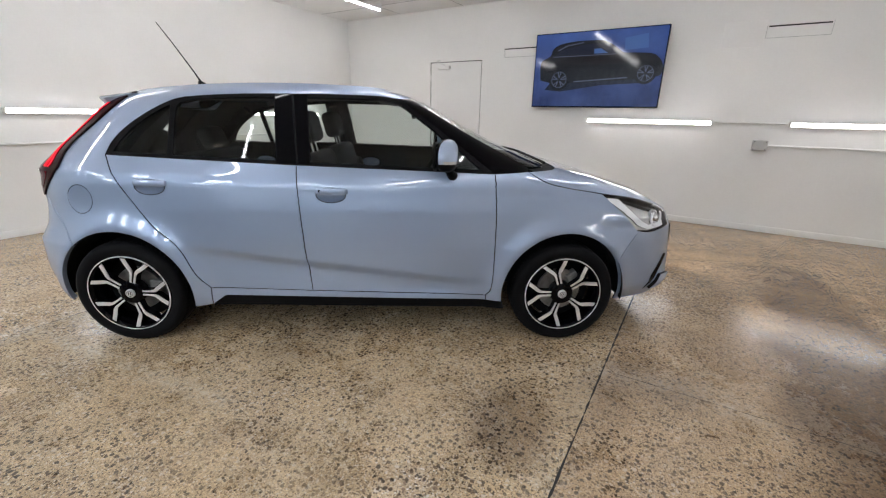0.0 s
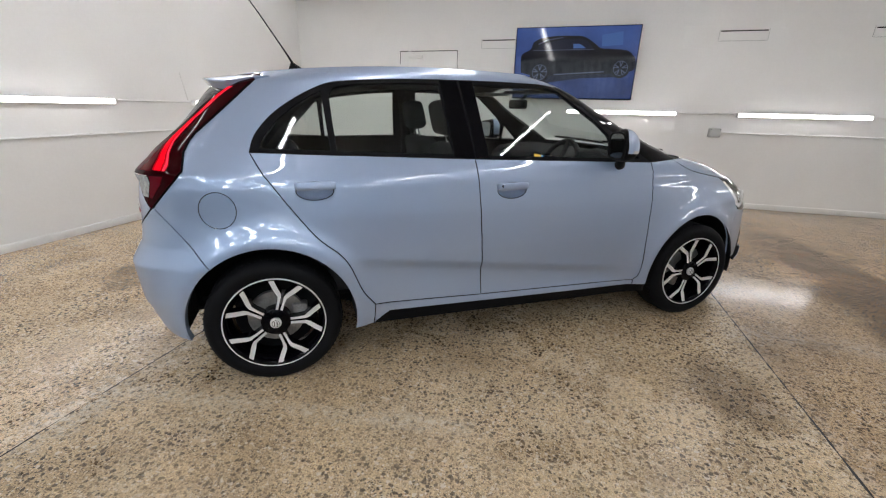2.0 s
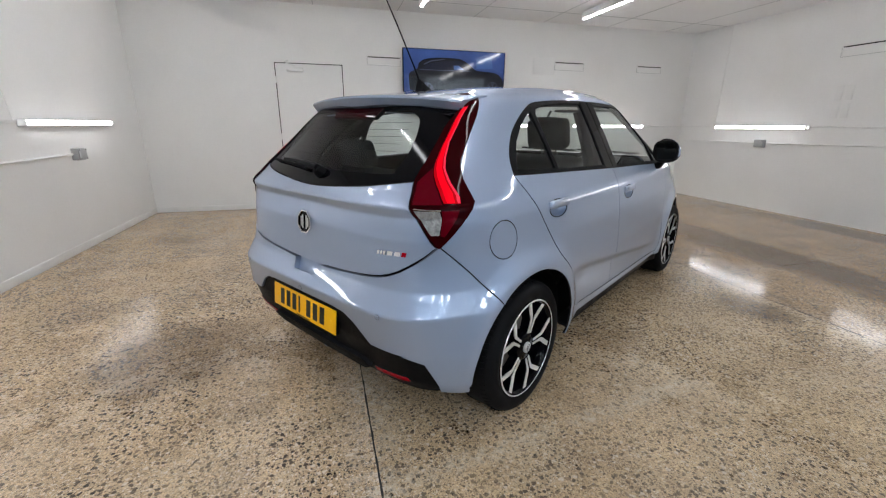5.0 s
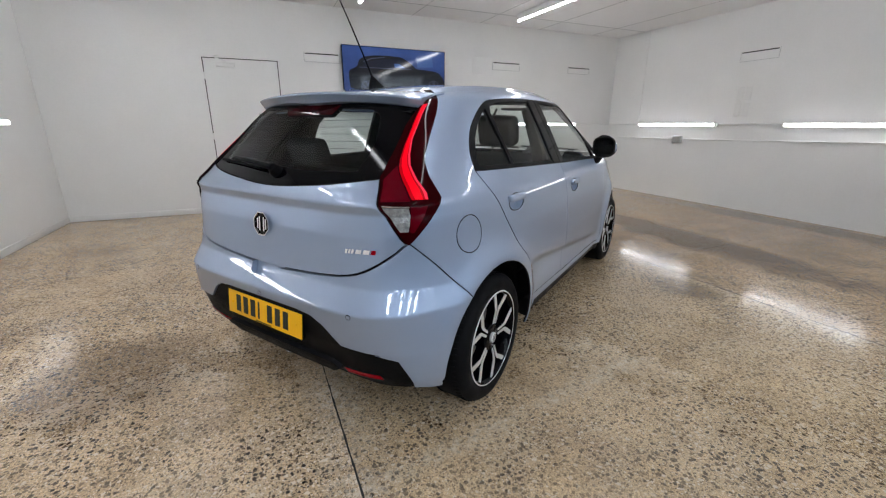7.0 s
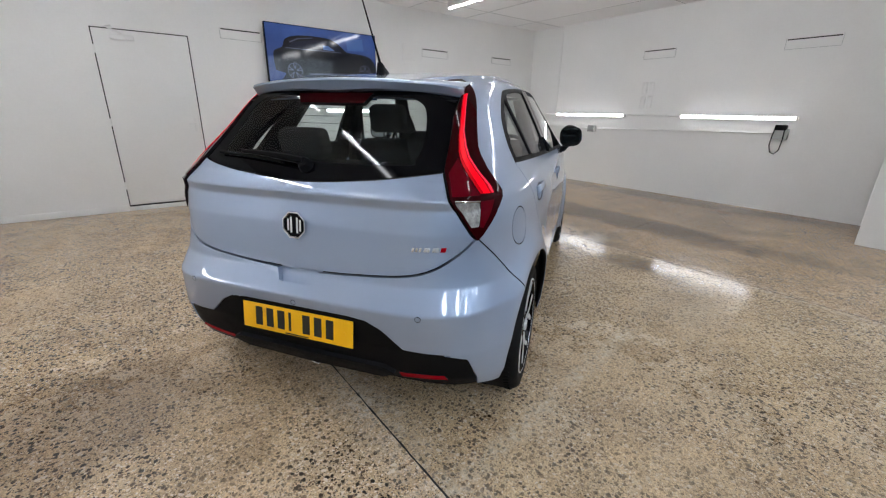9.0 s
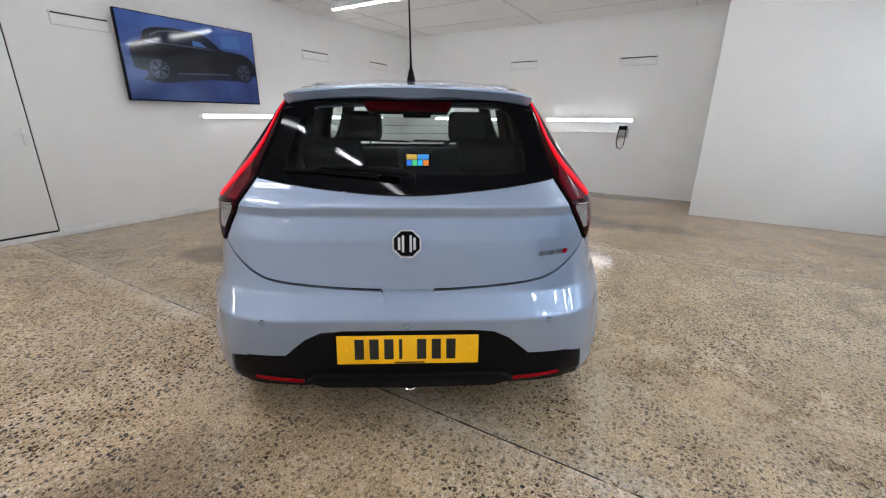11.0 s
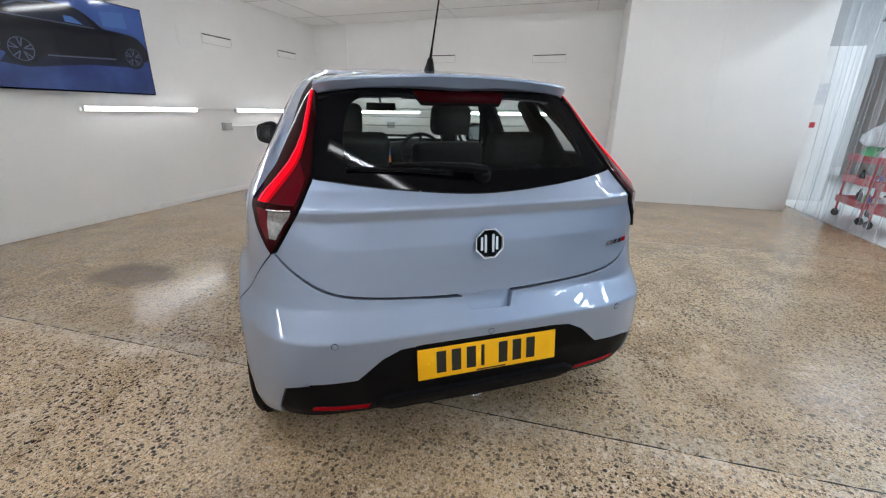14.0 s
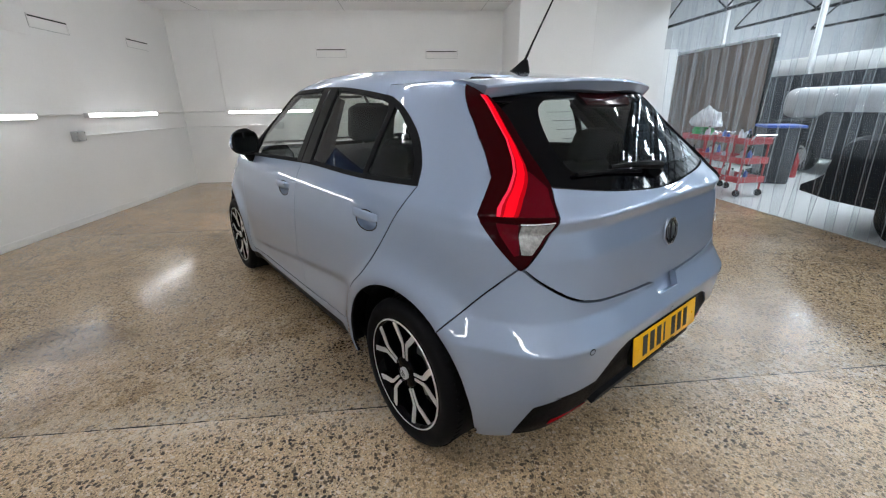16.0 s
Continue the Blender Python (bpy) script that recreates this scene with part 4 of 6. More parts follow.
_ty, _rim, _arms = wheel_meshes()
_first = None
for wx, wy, sg, turn in ((-1.26, -0.836, -1, 0), (1.26, -0.836, -1, 36), (-1.26, 0.836, 1, 50), (1.26, 0.836, 1, 5)):
    w = wheel_at(wx, wy, sg, turn)
    if _first is None:
        kids = [("tyre", _ty, RUBBER, ""), ("rim", _rim, GLOSS, "gloss black alloy rim")]
        lip = Geo().lathe([(0.2290, -0.001), (0.2276, 0.0026), (0.2235, 0.0030), (0.2205, -0.001)], None, 72)
        kids.append(("rim_edge", lip, SILVER, "machined silver rim edge"))
        for a, b in _arms:
            kids += [("spoke", a, SILVER, "machined silver spoke face"), ("spoke_back", b, GLOSS, "")]
        capg = Geo().lathe([(0.0001, 0.0), (0.021, 0.0), (0.025, -0.003), (0.0255, -0.012)], None, 32)
        kids.append(("hub_badge", capg, SILVER, "silver hub badge"))
        mk = Geo()
        mk.lathe([(0.016, 0.001), (0.0185, 0.001)], None, 8)
        for sx in (-1, 1):
            mk.box((sx * 0.006 - 0.002, -0.010, 0.0), (sx * 0.006 + 0.002, 0.010, 0.0012))
        kids.append(("badge_mark", mk, INK, ""))
        for s in range(5):
            a = 2 * math.pi * (s + 0.5) / 5
            nuts = Geo().lathe([(0.0001, -0.012), (0.008, -0.012), (0.009, -0.03)], Matrix.Translation((0.048 * math.cos(a), 0.048 * math.sin(a), 0)), 6)
            kids.append(("wheel_nut", nuts, GLOSS, ""))
        disc = Geo().lathe([(0.05, -0.085), (0.128, -0.085), (0.130, -0.088), (0.130, -0.105), (0.05, -0.107)], None, 48)
        kids.append(("brake_disc", disc, STEEL, "worn steel brake disc"))
        cal = Geo().box((0.075, -0.055, -0.125), (0.145, 0.055, -0.065), 0.01)
        kids.append(("brake_caliper", cal, STEEL, ""))
        kids.append(("back_plate", Geo().lathe([(0.0001, -0.115), (0.19, -0.12), (0.19, -0.125), (0.0001, -0.125)], None, 32), BLACK, ""))
        _first = [geo.put(nm, mt, w, lb) for nm, geo, mt, lb in kids]
    else:
        for o in _first:
            c = o.copy()
            scene.collection.objects.link(c)
            c.parent = w


# ---- tail and nose ----
def mirrored(q):
    q = np.array(q)[::-1].copy()
    q[:, 0] = -q[:, 0]
    return q


gate_r = E(flip(LAMPIN[3:]), line=True)
gate = panel("tailgate", loop(E(GLASSLOW), gate_r, E(flip(GATELOW)), E(GATELOW[::-1]), E(LAMPIN[3:][::-1], line=True)), PAINT, car, dz=0.006, gap=0.0075)
upper = [(0.545, 1.080), (0.528, 1.175), (0.510, 1.262), (0.505, 1.340)]
rim_run = loop(E(upper, line=True), E([(0.505, 1.340), (0.25, 1.368), (0.0, 1.375), (-0.25, 1.368), (-0.505, 1.340)]), E(flip(upper)[::-1], line=True), E(GLASSLOW[::-1]))
clear = [(0.400, 1.098), (0.432, 1.116), (0.440, 1.165), (0.430, 1.225), (0.408, 1.290), (0.368, 1.322), (0.300, 1.334), (0.0, 1.338), (-0.300, 1.334), (-0.368, 1.322), (-0.408, 1.290), (-0.430, 1.225), (-0.440, 1.165), (-0.432, 1.116), (-0.400, 1.098), (0.0, 1.092), (0.400, 1.098)]
hole = E(clear, 4)
def screen_facing(p):
    """The tail glass bows evenly from side to side."""
    n = np.stack([-np.ones(len(p)), 0.40 * p[:, 1], np.full(len(p), 0.66)], -1)
    return n / np.linalg.norm(n, axis=1, keepdims=True)


panel("glass_border", rim_run, GLOSS, gate, [loop(hole)], facing=screen_facing, lift=-0.003, thick=0.004, gap=0.002, label="gloss black glass border")
panel("rear_screen", loop(hole), DARKGLASS, gate, facing=screen_facing, lift=-0.004, thick=0, gap=0, label="tinted tailgate glass")
for i in range(7):
    z = 1.125 + i * 0.028
    q = E([(0.37, z), (0.0, z - 0.004), (-0.37, z)], 6)
    Geo().tube([tuple(on_skin(p, -0.008)[0]) for p in q], 0.0009, 4).put("heater_wire", BLACK, gate)
panel("high_brake_light", loop(E([(0.175, 1.345), (-0.175, 1.345), (-0.150, 1.308), (0.150, 1.308)], line=True)), REDLENS, gate, lift=0.004, thick=0.02, gap=0, label="unlit dark red high brake light")

# rear bumper, with the hand recess below the gate
notch = [(0.092, 0.687), (0.074, 0.642), (-0.074, 0.642), (-0.092, 0.687)]
up_l = [(0.678, 0.848), (0.631, 0.800), (0.545, 0.744), (0.439, 0.716), (0.207, 0.695), (0.092, 0.688)]
val_l = [(0.630, 0.432), (0.454, 0.436), (0.373, 0.510), (0.313, 0.540), (0.236, 0.547)]
arc_end = (-1.26 + 0.372 * math.cos(radians(190)), 0.31 + 0.372 * math.sin(radians(190)))
half_l = loop(S(SEAM, 1)[::-1], E(up_l))
edge_l = loop(E([(0.0, 0.547), (0.236, 0.547)], line=True), E(val_l[::-1], line=True), S(VALANCE[::-1], 1, line=True), S([VALANCE[0], arc_end], 1, line=True), arc(-1.26, 190, 128.5, 1))
bumper = panel("rear_bumper", loop(half_l, E(notch, line=True), mirrored(half_l), mirrored(edge_l), edge_l), PAINT, car, thick=0.026, back=PAINT, dz=0.008)
panel("hand_recess", loop(E([(0.10, 0.700), (0.084, 0.634), (-0.084, 0.634), (-0.10, 0.700)], line=True)), PAINT, bumper, lift=-0.028, thick=0.004, gap=0, label="recess below the tailgate edge")
low_l = [(0.0, 0.232), (0.391, 0.245), (0.60, 0.262), (0.70, 0.262)]
top_half = loop(E([(0.0, 0.547), (0.236, 0.547)], line=True), E(val_l[::-1], line=True), S(VALANCE[::-1], 1, line=True))
low_half = loop(S([VALANCE[0]] * 2, 1, line=True), E([(0.690, 0.258), (0.60, 0.254), (0.391, 0.246), (0.0, 0.236)]))
valance = panel("rear_valance", loop(top_half, low_half, mirrored(low_half), mirrored(top_half)), BLACK, bumper, lift=-0.008, thick=0.03, gap=0.001, label="black plastic lower bumper")
panel("diffuser_lip", loop(E([(0.40, 0.300), (0.36, 0.325), (0.0, 0.320), (-0.36, 0.325), (-0.40, 0.300)], line=True), E([(-0.40, 0.300), (-0.34, 0.262), (0.0, 0.250), (0.34, 0.262), (0.40, 0.300)], line=True)), BLACK, bumper, lift=0.012, thick=0.03, gap=0, label="raised black lip")
for sg in (-1, 1):
    panel("reflector", loop(E([(sg * 0.42, 0.272), (sg * 0.415, 0.297), (sg * 0.60, 0.318), (sg * 0.61, 0.300)], line=True)), REDPLAIN, bumper, lift=-0.003, thick=0.008, gap=0, label="red bumper reflector")
for y, z in ((0.52, 0.583), (0.0, 0.566), (-0.52, 0.583)):
    m = stuck(by_end(np.array([y if y else 1e-6]), np.array([z]))[0], 0.0)
    Geo().lathe([(0.0001, 0.0015), (0.0085, 0.0012), (0.0092, 0.0)], m, 20).put("parking_sensor", PAINT, bumper)
    Geo().lathe([(0.0093, 0.0004), (0.0112, 0.0006), (0.0113, -0.002)], m, 20).put("sensor_ring", GLOSS, bumper)

# number plate
pl = new("number_plate")
pl.parent = car
pl.matrix_basis = pose(-1.884, 0, 0.4725, 84, 0, -90)
pl["label"] = "yellow number plate with black bars"
Geo().box((-0.26, -0.0555, -0.004), (0.26, 0.0555, 0.0), 0.0015).put("plate_body", YELLOW, pl)
Geo().box((-0.25, -0.06, -0.03), (0.25, 0.05, -0.0045), 0.004).put("plate_holder", BLACK, pl)
x = -0.195
for i in range(7):
    w = 0.012 if i == 3 else 0.034
    Geo().box((x, -0.037, 0.0004), (x + w, 0.042, 0.0012)).put("plate_bar", INK, pl)
    x += w + 0.020 + (0.034 if i == 3 else 0)
Geo().box((-0.05, -0.0525, 0.0004), (0.06, -0.047, 0.001)).put("maker_bar", INK, pl)
for sx in (-0.225, 0.225):
    Geo().lathe([(0.0001, 0.003), (0.005, 0.0025), (0.006, 0.0)], Matrix.Translation((sx, 0.0, 0)), 14).put("plate_screw", YELLOW, pl)

# emblem and lettering, as plain shapes
m = stuck(by_end(np.array([1e-6]), np.array([0.864]))[0], 0.003)
octo = [(math.cos(math.pi * (k + 0.5) / 4), math.sin(math.pi * (k + 0.5) / 4)) for k in range(8)]
em = Geo()
for r0, r1, h in ((0.055, 0.0505, 0.010), (0.0505, 0.0485, 0.006)):
    em.add([m @ Vector((a * r0, b * r0, 0)) for a, b in octo] + [m @ Vector((a * r0 * 0.985, b * r0 * 0.985, h)) for a, b in octo] + [m @ Vector((a * r1, b * r1, h)) for a, b in octo] + [m @ Vector((a * r1, b * r1, 0)) for a, b in octo], [(k + 8 * j, (k + 1) % 8 + 8 * j, (k + 1) % 8 + 8 * (j + 1), k + 8 * (j + 1)) for j in range(3) for k in range(8)])
badge = em.put("emblem", CHROME, gate, "chrome octagonal emblem", angle=20)
Geo().prism([(a * 0.0492, b * 0.0492) for a, b in octo], 0.0, 0.003, m).put("emblem_field", GLOSS, badge)
mk = Geo()
for k, h in ((-2, 0.022), (-1, 0.030), (1, 0.030), (2, 0.022)):
    mk.prism([(k * 0.0135 - 0.0042, -h), (k * 0.0135 + 0.0042, -h), (k * 0.0135 + 0.0042, h), (k * 0.0135 - 0.0042, h)], 0.003, 0.0065, m)
mk.put("emblem_mark", CHROME, badge)
m = stuck(by_end(np.array([-0.548]), np.array([0.822]))[0], 0.001)
for x0, w, mt in ((-0.078, 0.009, CHROME), (-0.065, 0.008, CHROME), (-0.053, 0.009, CHROME), (-0.036, 0.022, CHROME), (-0.006, 0.024, CHROME), (0.024, 0.018, REDPLAIN)):
    Geo().prism([(x0, -0.008), (x0 + w, -0.008), (x0 + w + 0.004, 0.008), (x0 + 0.004, 0.008)], 0.0, 0.003, m).put("model_badge_bar", mt, gate)

# spoiler
ys = np.concatenate([[-0.518], np.linspace(-0.510, 0.510, 41), [0.518]])
vs, prof_n = [], 0
for y in ys:
    t = abs(y) / 0.518
    end = max(0.0, (t - 0.86) / 0.14)
    xt, zt = -1.545 + 0.42 * y * y + 0.05 * end * end, 1.402 - 0.085 * y * y - 0.004 * end
    wav = 0.004 * math.cos(min(1, abs(y) / 0.2) * math.pi)
    zj = 1.437 - 0.11 * y * y
    th = 0.040 + 0.004 * end + wav
    pr = [(-1.19, zj - 0.004), (max(-1.28, xt + 0.135), zj + 0.002 - 0.010), (max(-1.40, xt + 0.088), zj - 0.014 + 0.15 * (zt - zj + 0.014)), (xt + 0.05, zt + 0.006), (xt + 0.010, zt + 0.002), (xt + 0.002, zt - 0.002), (xt, zt - 0.009), (xt + 0.006, zt - 0.015), (xt + 0.022, zt - th), (xt + 0.05, zt - th - 0.006), (-1.40 + 0.10 * end, 1.330 - 0.06 * y * y), (-1.30 + 0.06 * end, 1.335 - 0.04 * y * y)]
    prof_n = len(pr)
    grow = (0.985, 0.985, 0.985, 0.990, 0.995, 1.0, 1.0, 1.0, 0.995, 0.98, 0.93, 0.89)
    vs += [(a, y * g_, b) for (a, b), g_ in zip(pr, grow)]
fs = [(i * prof_n + k, i * prof_n + k + 1, (i + 1) * prof_n + k + 1, (i + 1) * prof_n + k) for i in range(len(ys) - 1) for k in range(prof_n - 1)]
fs += [tuple(range(prof_n)), tuple(range(len(vs) - 1, len(vs) - 1 - prof_n, -1))]
Geo().add(vs, fs).put("roof_spoiler", PAINT, gate, angle=34)
under = Geo()
vs = []
for y in ys:
    xt = -1.525 + 0.40 * y * y
    zt = 1.402 - 0.10 * y * y - 0.046
    vs += [(xt + 0.03, y * 0.97, zt - 0.002), (-1.47 + 0.1 * y * y, y * 0.97, 1.345 - 0.1 * y * y), (-1.42, y * 0.97, 1.340 - 0.1 * y * y)]
under.add(vs, [(i * 3 + k, i * 3 + k + 1, i * 3 + k + 4, i * 3 + k + 3) for i in range(len(ys) - 1) for k in range(2)]).put("spoiler_underside", BLACK, gate)

# wiper
pv, pn = on_skin(by_end(np.array([-0.004]), np.array([1.075]))[0], 0.012)
wip = new("tail_wiper")
wip.parent = car
Geo().lathe([(0.0001, 0.030), (0.020, 0.028), (0.027, 0.014), (0.030, -0.012)], stuck(by_end(np.array([-0.004]), np.array([1.075]))[0], 0.0), 24).put("pivot_cap", BLACK, wip)
arm_pts = [tuple(on_skin(by_end(np.array([y]), np.array([z]))[0], l)[0]) for y, z, l in ((-0.01, 1.077, 0.030), (0.06, 1.082, 0.034), (0.18, 1.090, 0.036), (0.30, 1.096, 0.030))]
Geo().tube(arm_pts, [0.015, 0.016, 0.011, 0.007], 8).put("wiper_arm", BLACK, wip)
bl = [tuple(on_skin(by_end(np.array([y]), np.array([z]))[0], 0.010)[0]) for y, z in ((0.10, 1.078), (0.27, 1.092), (0.44, 1.098))]
Geo().tube(bl, 0.007, 6).put("wiper_blade", RUBBER, wip)

# tow eye
Geo().tube([(-1.775, 0.026 * math.cos(a), 0.236 + 0.016 * math.sin(a)) for a in np.linspace(0, 2 * math.pi, 17)[:-1]], 0.006, 8, closed=True).put("tow_eye", CHROME, car)

# aerial
fin = Geo()
vs = []
for x, w, h in ((-0.985, 0.004, 0.0), (-1.01, 0.017, 0.010), (-1.05, 0.022, 0.030), (-1.085, 0.022, 0.055), (-1.105, 0.018, 0.060), (-1.118, 0.012, 0.028), (-1.122, 0.006, 0.004)):
    zr = ROOF_Z + ROOF_H * 0.55 + float(bend(np.array(x), np.array(ROOF_Z))) - 0.006
    vs += [(x, -w, zr), (x, -w * 0.45, zr + h), (x, w * 0.45, zr + h), (x, w, zr)]
fs = [(i * 4 + k, i * 4 + k + 1, i * 4 + k + 5, i * 4 + k + 4) for i in range(6) for k in range(3)]
aer = fin.add(vs, fs).put("aerial_base", BLACK, car, angle=60)
Geo().tube([(-1.090, 0, 1.495), (-1.135, 0, 1.57), (-1.24, 0, 1.735), (-1.322, 0, 1.855)], [0.0065, 0.0042, 0.0032, 0.0026], 8).put("aerial_mast", BLACK, aer)

# door mirrors
for sg in (-1, 1):
    mir = new("door_mirror")
    mir.parent = car
    mir["label"] = "body-coloured door mirror with black foot"
    cx, cy, cz = 0.545, (0.868 if sg < 0 else 0.850), 1.112
    rows, U, Vn = [], 28, 17
    def hull(u, v, grow=1.0):
        a, b = 2 * math.pi * u / U, math.pi * (v / (Vn - 1) - 0.5)
        cu, su, cv, sv = math.cos(a), math.sin(a), math.cos(b), math.sin(b)
        p = lambda c, e: math.copysign(abs(c) ** e, c)
        X, Y, Z = p(cv, 0.78) * p(cu, 0.75), p(cv, 0.70) * p(su, 0.70), p(sv, 0.85)
        depth = 0.062 * (1.0 if X > 0 else 0.85)
        lean = 0.018 * Y
        return (cx + depth * X * grow + lean * -1.0, sg * (cy + 0.090 * Y * grow * (1 - 0.22 * max(0.0, Z))), cz + 0.084 * Z * grow * (1 - 0.12 * Y) )
    vsz = [hull(u, v) for v in range(Vn) for u in range(U)]
    for nm, v0, v1, mt, us in (("mirror_cap", 6, Vn - 1, PAINT, list(range(-9, 9))), ("mirror_surround", 6, Vn - 1, BLACK, list(range(9, U - 9))), ("mirror_lower", 0, 6, BLACK, list(range(U)))):
        fs = [(v * U + u % U, v * U + (u + 1) % U, (v + 1) * U + (u + 1) % U, (v + 1) * U + u % U) for v in range(v0, v1) for u in us]
        used = sorted({i for f in fs for i in f})
        remap = {o: i for i, o in enumerate(used)}
        Geo().add([vsz[i] for i in used], [tuple(remap[i] for i in f) for f in fs]).put(nm, mt, mir, angle=80)
    lens = [hull(u, v, 1.03) for v in (6, 7) for u in range(U)]
    ids = [u for u in range(U - 2, U + 8)]
    Geo().add([lens[u % U] for u in ids] + [lens[U + u % U] for u in ids], [(i, i + 1, len(ids) + i + 1, len(ids) + i) for i in range(len(ids) - 1)]).put("indicator_lens", LAMPGREY, mir)
    gl = Geo()
    ring = [(sg * (cy + 0.074 * math.copysign(abs(math.cos(a)) ** 0.6, math.cos(a))), cz + 0.062 * math.copysign(abs(math.sin(a)) ** 0.6, math.sin(a))) for a in np.linspace(0, 2 * math.pi, 37)[:-1]]
    gl.add([(cx - 0.054 - 0.2 * (abs(y) - cy), y, z) for y, z in ring], [tuple(range(36))]).put("mirror_glass", material("mirror", (0.30, 0.32, 0.34), 0.02, 1.0), mir, "silvered mirror glass")
    Geo().tube([(cx - 0.052 - 0.2 * (abs(y) - cy), cy * sg + (y - cy * sg) * 1.06, cz + (z - cz) * 1.08) for y, z in ring], 0.007, 6, closed=True).put("mirror_rim", BLACK, mir)
    Geo().tube([(cx + 0.045, sg * 0.775, 0.995), (cx + 0.035, sg * 0.815, 1.005), (cx + 0.012, sg * 0.845, 1.045)], [0.028, 0.026, 0.022], 12).put("mirror_foot", BLACK, mir)

# front bumper
f_l = loop(S([(1.74, 0.66), (1.84, 0.645), (2.025, 0.66)], 1), S([(2.025, 0.66), (2.0, 0.742), (1.90, 0.800)], 1), E([(0.50, 0.800), (0.30, 0.762), (0.0, 0.752)], rear=False))


def across(q):
    q = np.array(q)[::-1].copy()
    q[:, 0] = 2 * math.pi - q[:, 0]
    return q


b_l = loop(E([(0.0, 0.20), (0.40, 0.20)], rear=False, line=True), E([(0.40, 0.20), (0.62, 0.215), (0.70, 0.235)], rear=False), S([(1.70, 0.235), (1.626, 0.24)], 1, line=True), arc(1.26, -10, 28, 1))
fb = panel("front_bumper", loop(f_l, across(f_l), across(b_l), b_l), PAINT, car, gap=-0.0022)
gr = [(0.42, 0.64), (0.0, 0.655), (-0.42, 0.64), (-0.36, 0.44), (0.0, 0.42), (0.36, 0.44)]
panel("grille", loop(E(gr + gr[:1], rear=False, line=True)[:-1]), GLOSS, fb, lift=0.006, thick=0.004, gap=0, label="black front grille")
for sg in (-1, 1):
    q = S([(1.86, 0.262), (1.935, 0.325), (2.03, 0.470), (2.005, 0.478), (1.905, 0.350)], sg, 4, True)
    panel("fog_slot", loop(wrap(q)), GLOSS, fb, lift=0.004, thick=0.004, gap=0, label="black upright slot")
    q = S([(1.90, 0.262), (2.02, 0.262), (2.07, 0.33), (1.975, 0.345)], sg, 4, True)
    panel("slot_lip", loop(wrap(q)), PAINT, fb, lift=0.022, thick=0.026, gap=0, back=BLACK, label="raised lip below the slot")
# windscreen wipers at rest
for y0, y1 in ((0.10, 0.62), (-0.50, 0.05)):
    p = [tuple(on_skin(by_end(np.array([y]), np.array([z]), False)[0], 0.012)[0]) for y, z in ((y0, 1.036), (0.5 * (y0 + y1), 1.045), (y1, 1.052))]
    Geo().tube(p, 0.009, 6).put("windscreen_wiper", BLACK, car)

# underside
g = Geo()
g.box((-0.86, -0.74, 0.20), (0.86, 0.74, 0.27), 0.02)
g.box((-1.72, -0.46, 0.24), (1.95, 0.46, 0.30), 0.02)
g.put("floor_pan", BLACK, car)
Geo().box((-1.74, -0.60, 0.30), (-1.62, 0.60, 0.62), 0.03).put("rear_crash_beam", BLACK, car)
Geo().tube([(-1.26, -0.66, 0.30), (-1.26, 0.66, 0.30)], 0.03, 12).put("rear_axle", BLACK, car)
Geo().box((1.0, -0.55, 0.30), (1.85, 0.55, 0.70), 0.05).put("engine_block", BLACK, car)


# ---- cabin ----
def cushion(lo, hi, r, m=None):
    g = Geo()
    bm = bmesh.new()
    bmesh.ops.create_cube(bm, size=1.0)
    for v in bm.verts:
        v.co = Vector([lo[i] + (v.co[i] + 0.5) * (hi[i] - lo[i]) for i in range(3)])
    bmesh.ops.bevel(bm, geom=bm.edges[:], offset=r, segments=4, profile=0.6, affect="EDGES")
    return g.take(bm, m)


for sy in (-0.36, 0.36):
    st = new("front_seat")
    st.parent = car
    cushion((-0.10, sy - 0.25, 0.33), (0.42, sy + 0.25, 0.52), 0.06).put("seat_base", FABRIC, st)
    lean = pose(-0.12, sy, 0.46, 0, -13, 0)
    cushion((-0.07, -0.25, 0.0), (0.07, 0.25, 0.64), 0.065, lean).put("backrest", FABRIC, st)
    for s in (-1, 1):
        cushion((-0.05, s * 0.22 - 0.05, 0.06), (0.11, s * 0.22 + 0.05, 0.50), 0.045, lean).put("side_bolster", FABRIC, st)
    cushion((-0.055, -0.135, 0.695), (0.055, 0.135, 0.885), 0.05, lean).put("headrest", FABRIC, st)
    for s in (-0.05, 0.05):
        Geo().tube([lean @ Vector((0, s, 0.62)), lean @ Vector((0, s, 0.72))], 0.006, 8).put("headrest_rod", CHROME, st)
rs = new("rear_seat")
rs.parent = car
cushion((-1.02, -0.64, 0.34), (-0.50, 0.64, 0.53), 0.06).put("seat_base", FABRIC, rs)
lean = pose(-1.02, 0, 0.48, 0, -20, 0)
for y0, y1 in ((-0.63, -0.01), (0.01, 0.63)):
    cushion((-0.075, y0, 0.0), (0.075, y1, 0.58), 0.06, lean).put("backrest", FABRIC, rs)
for sy in (-0.36, 0.36):
    cushion((-0.05, sy - 0.135, 0.60), (0.05, sy + 0.135, 0.755), 0.045, lean).put("headrest", FABRIC, rs)
    for s in (-0.05, 0.05):
        Geo().tube([lean @ Vector((0, sy + s, 0.56)), lean @ Vector((0, sy + s, 0.64))], 0.006, 8).put("headrest_rod", CHROME, rs)
dash = new("dashboard")
dash.parent = car
g = Geo()
pr = [(1.06, 1.00), (0.98, 1.012), (0.80, 1.005), (0.66, 0.985), (0.60, 0.93), (0.585, 0.84), (0.62, 0.72), (0.70, 0.62), (0.95, 0.60)]
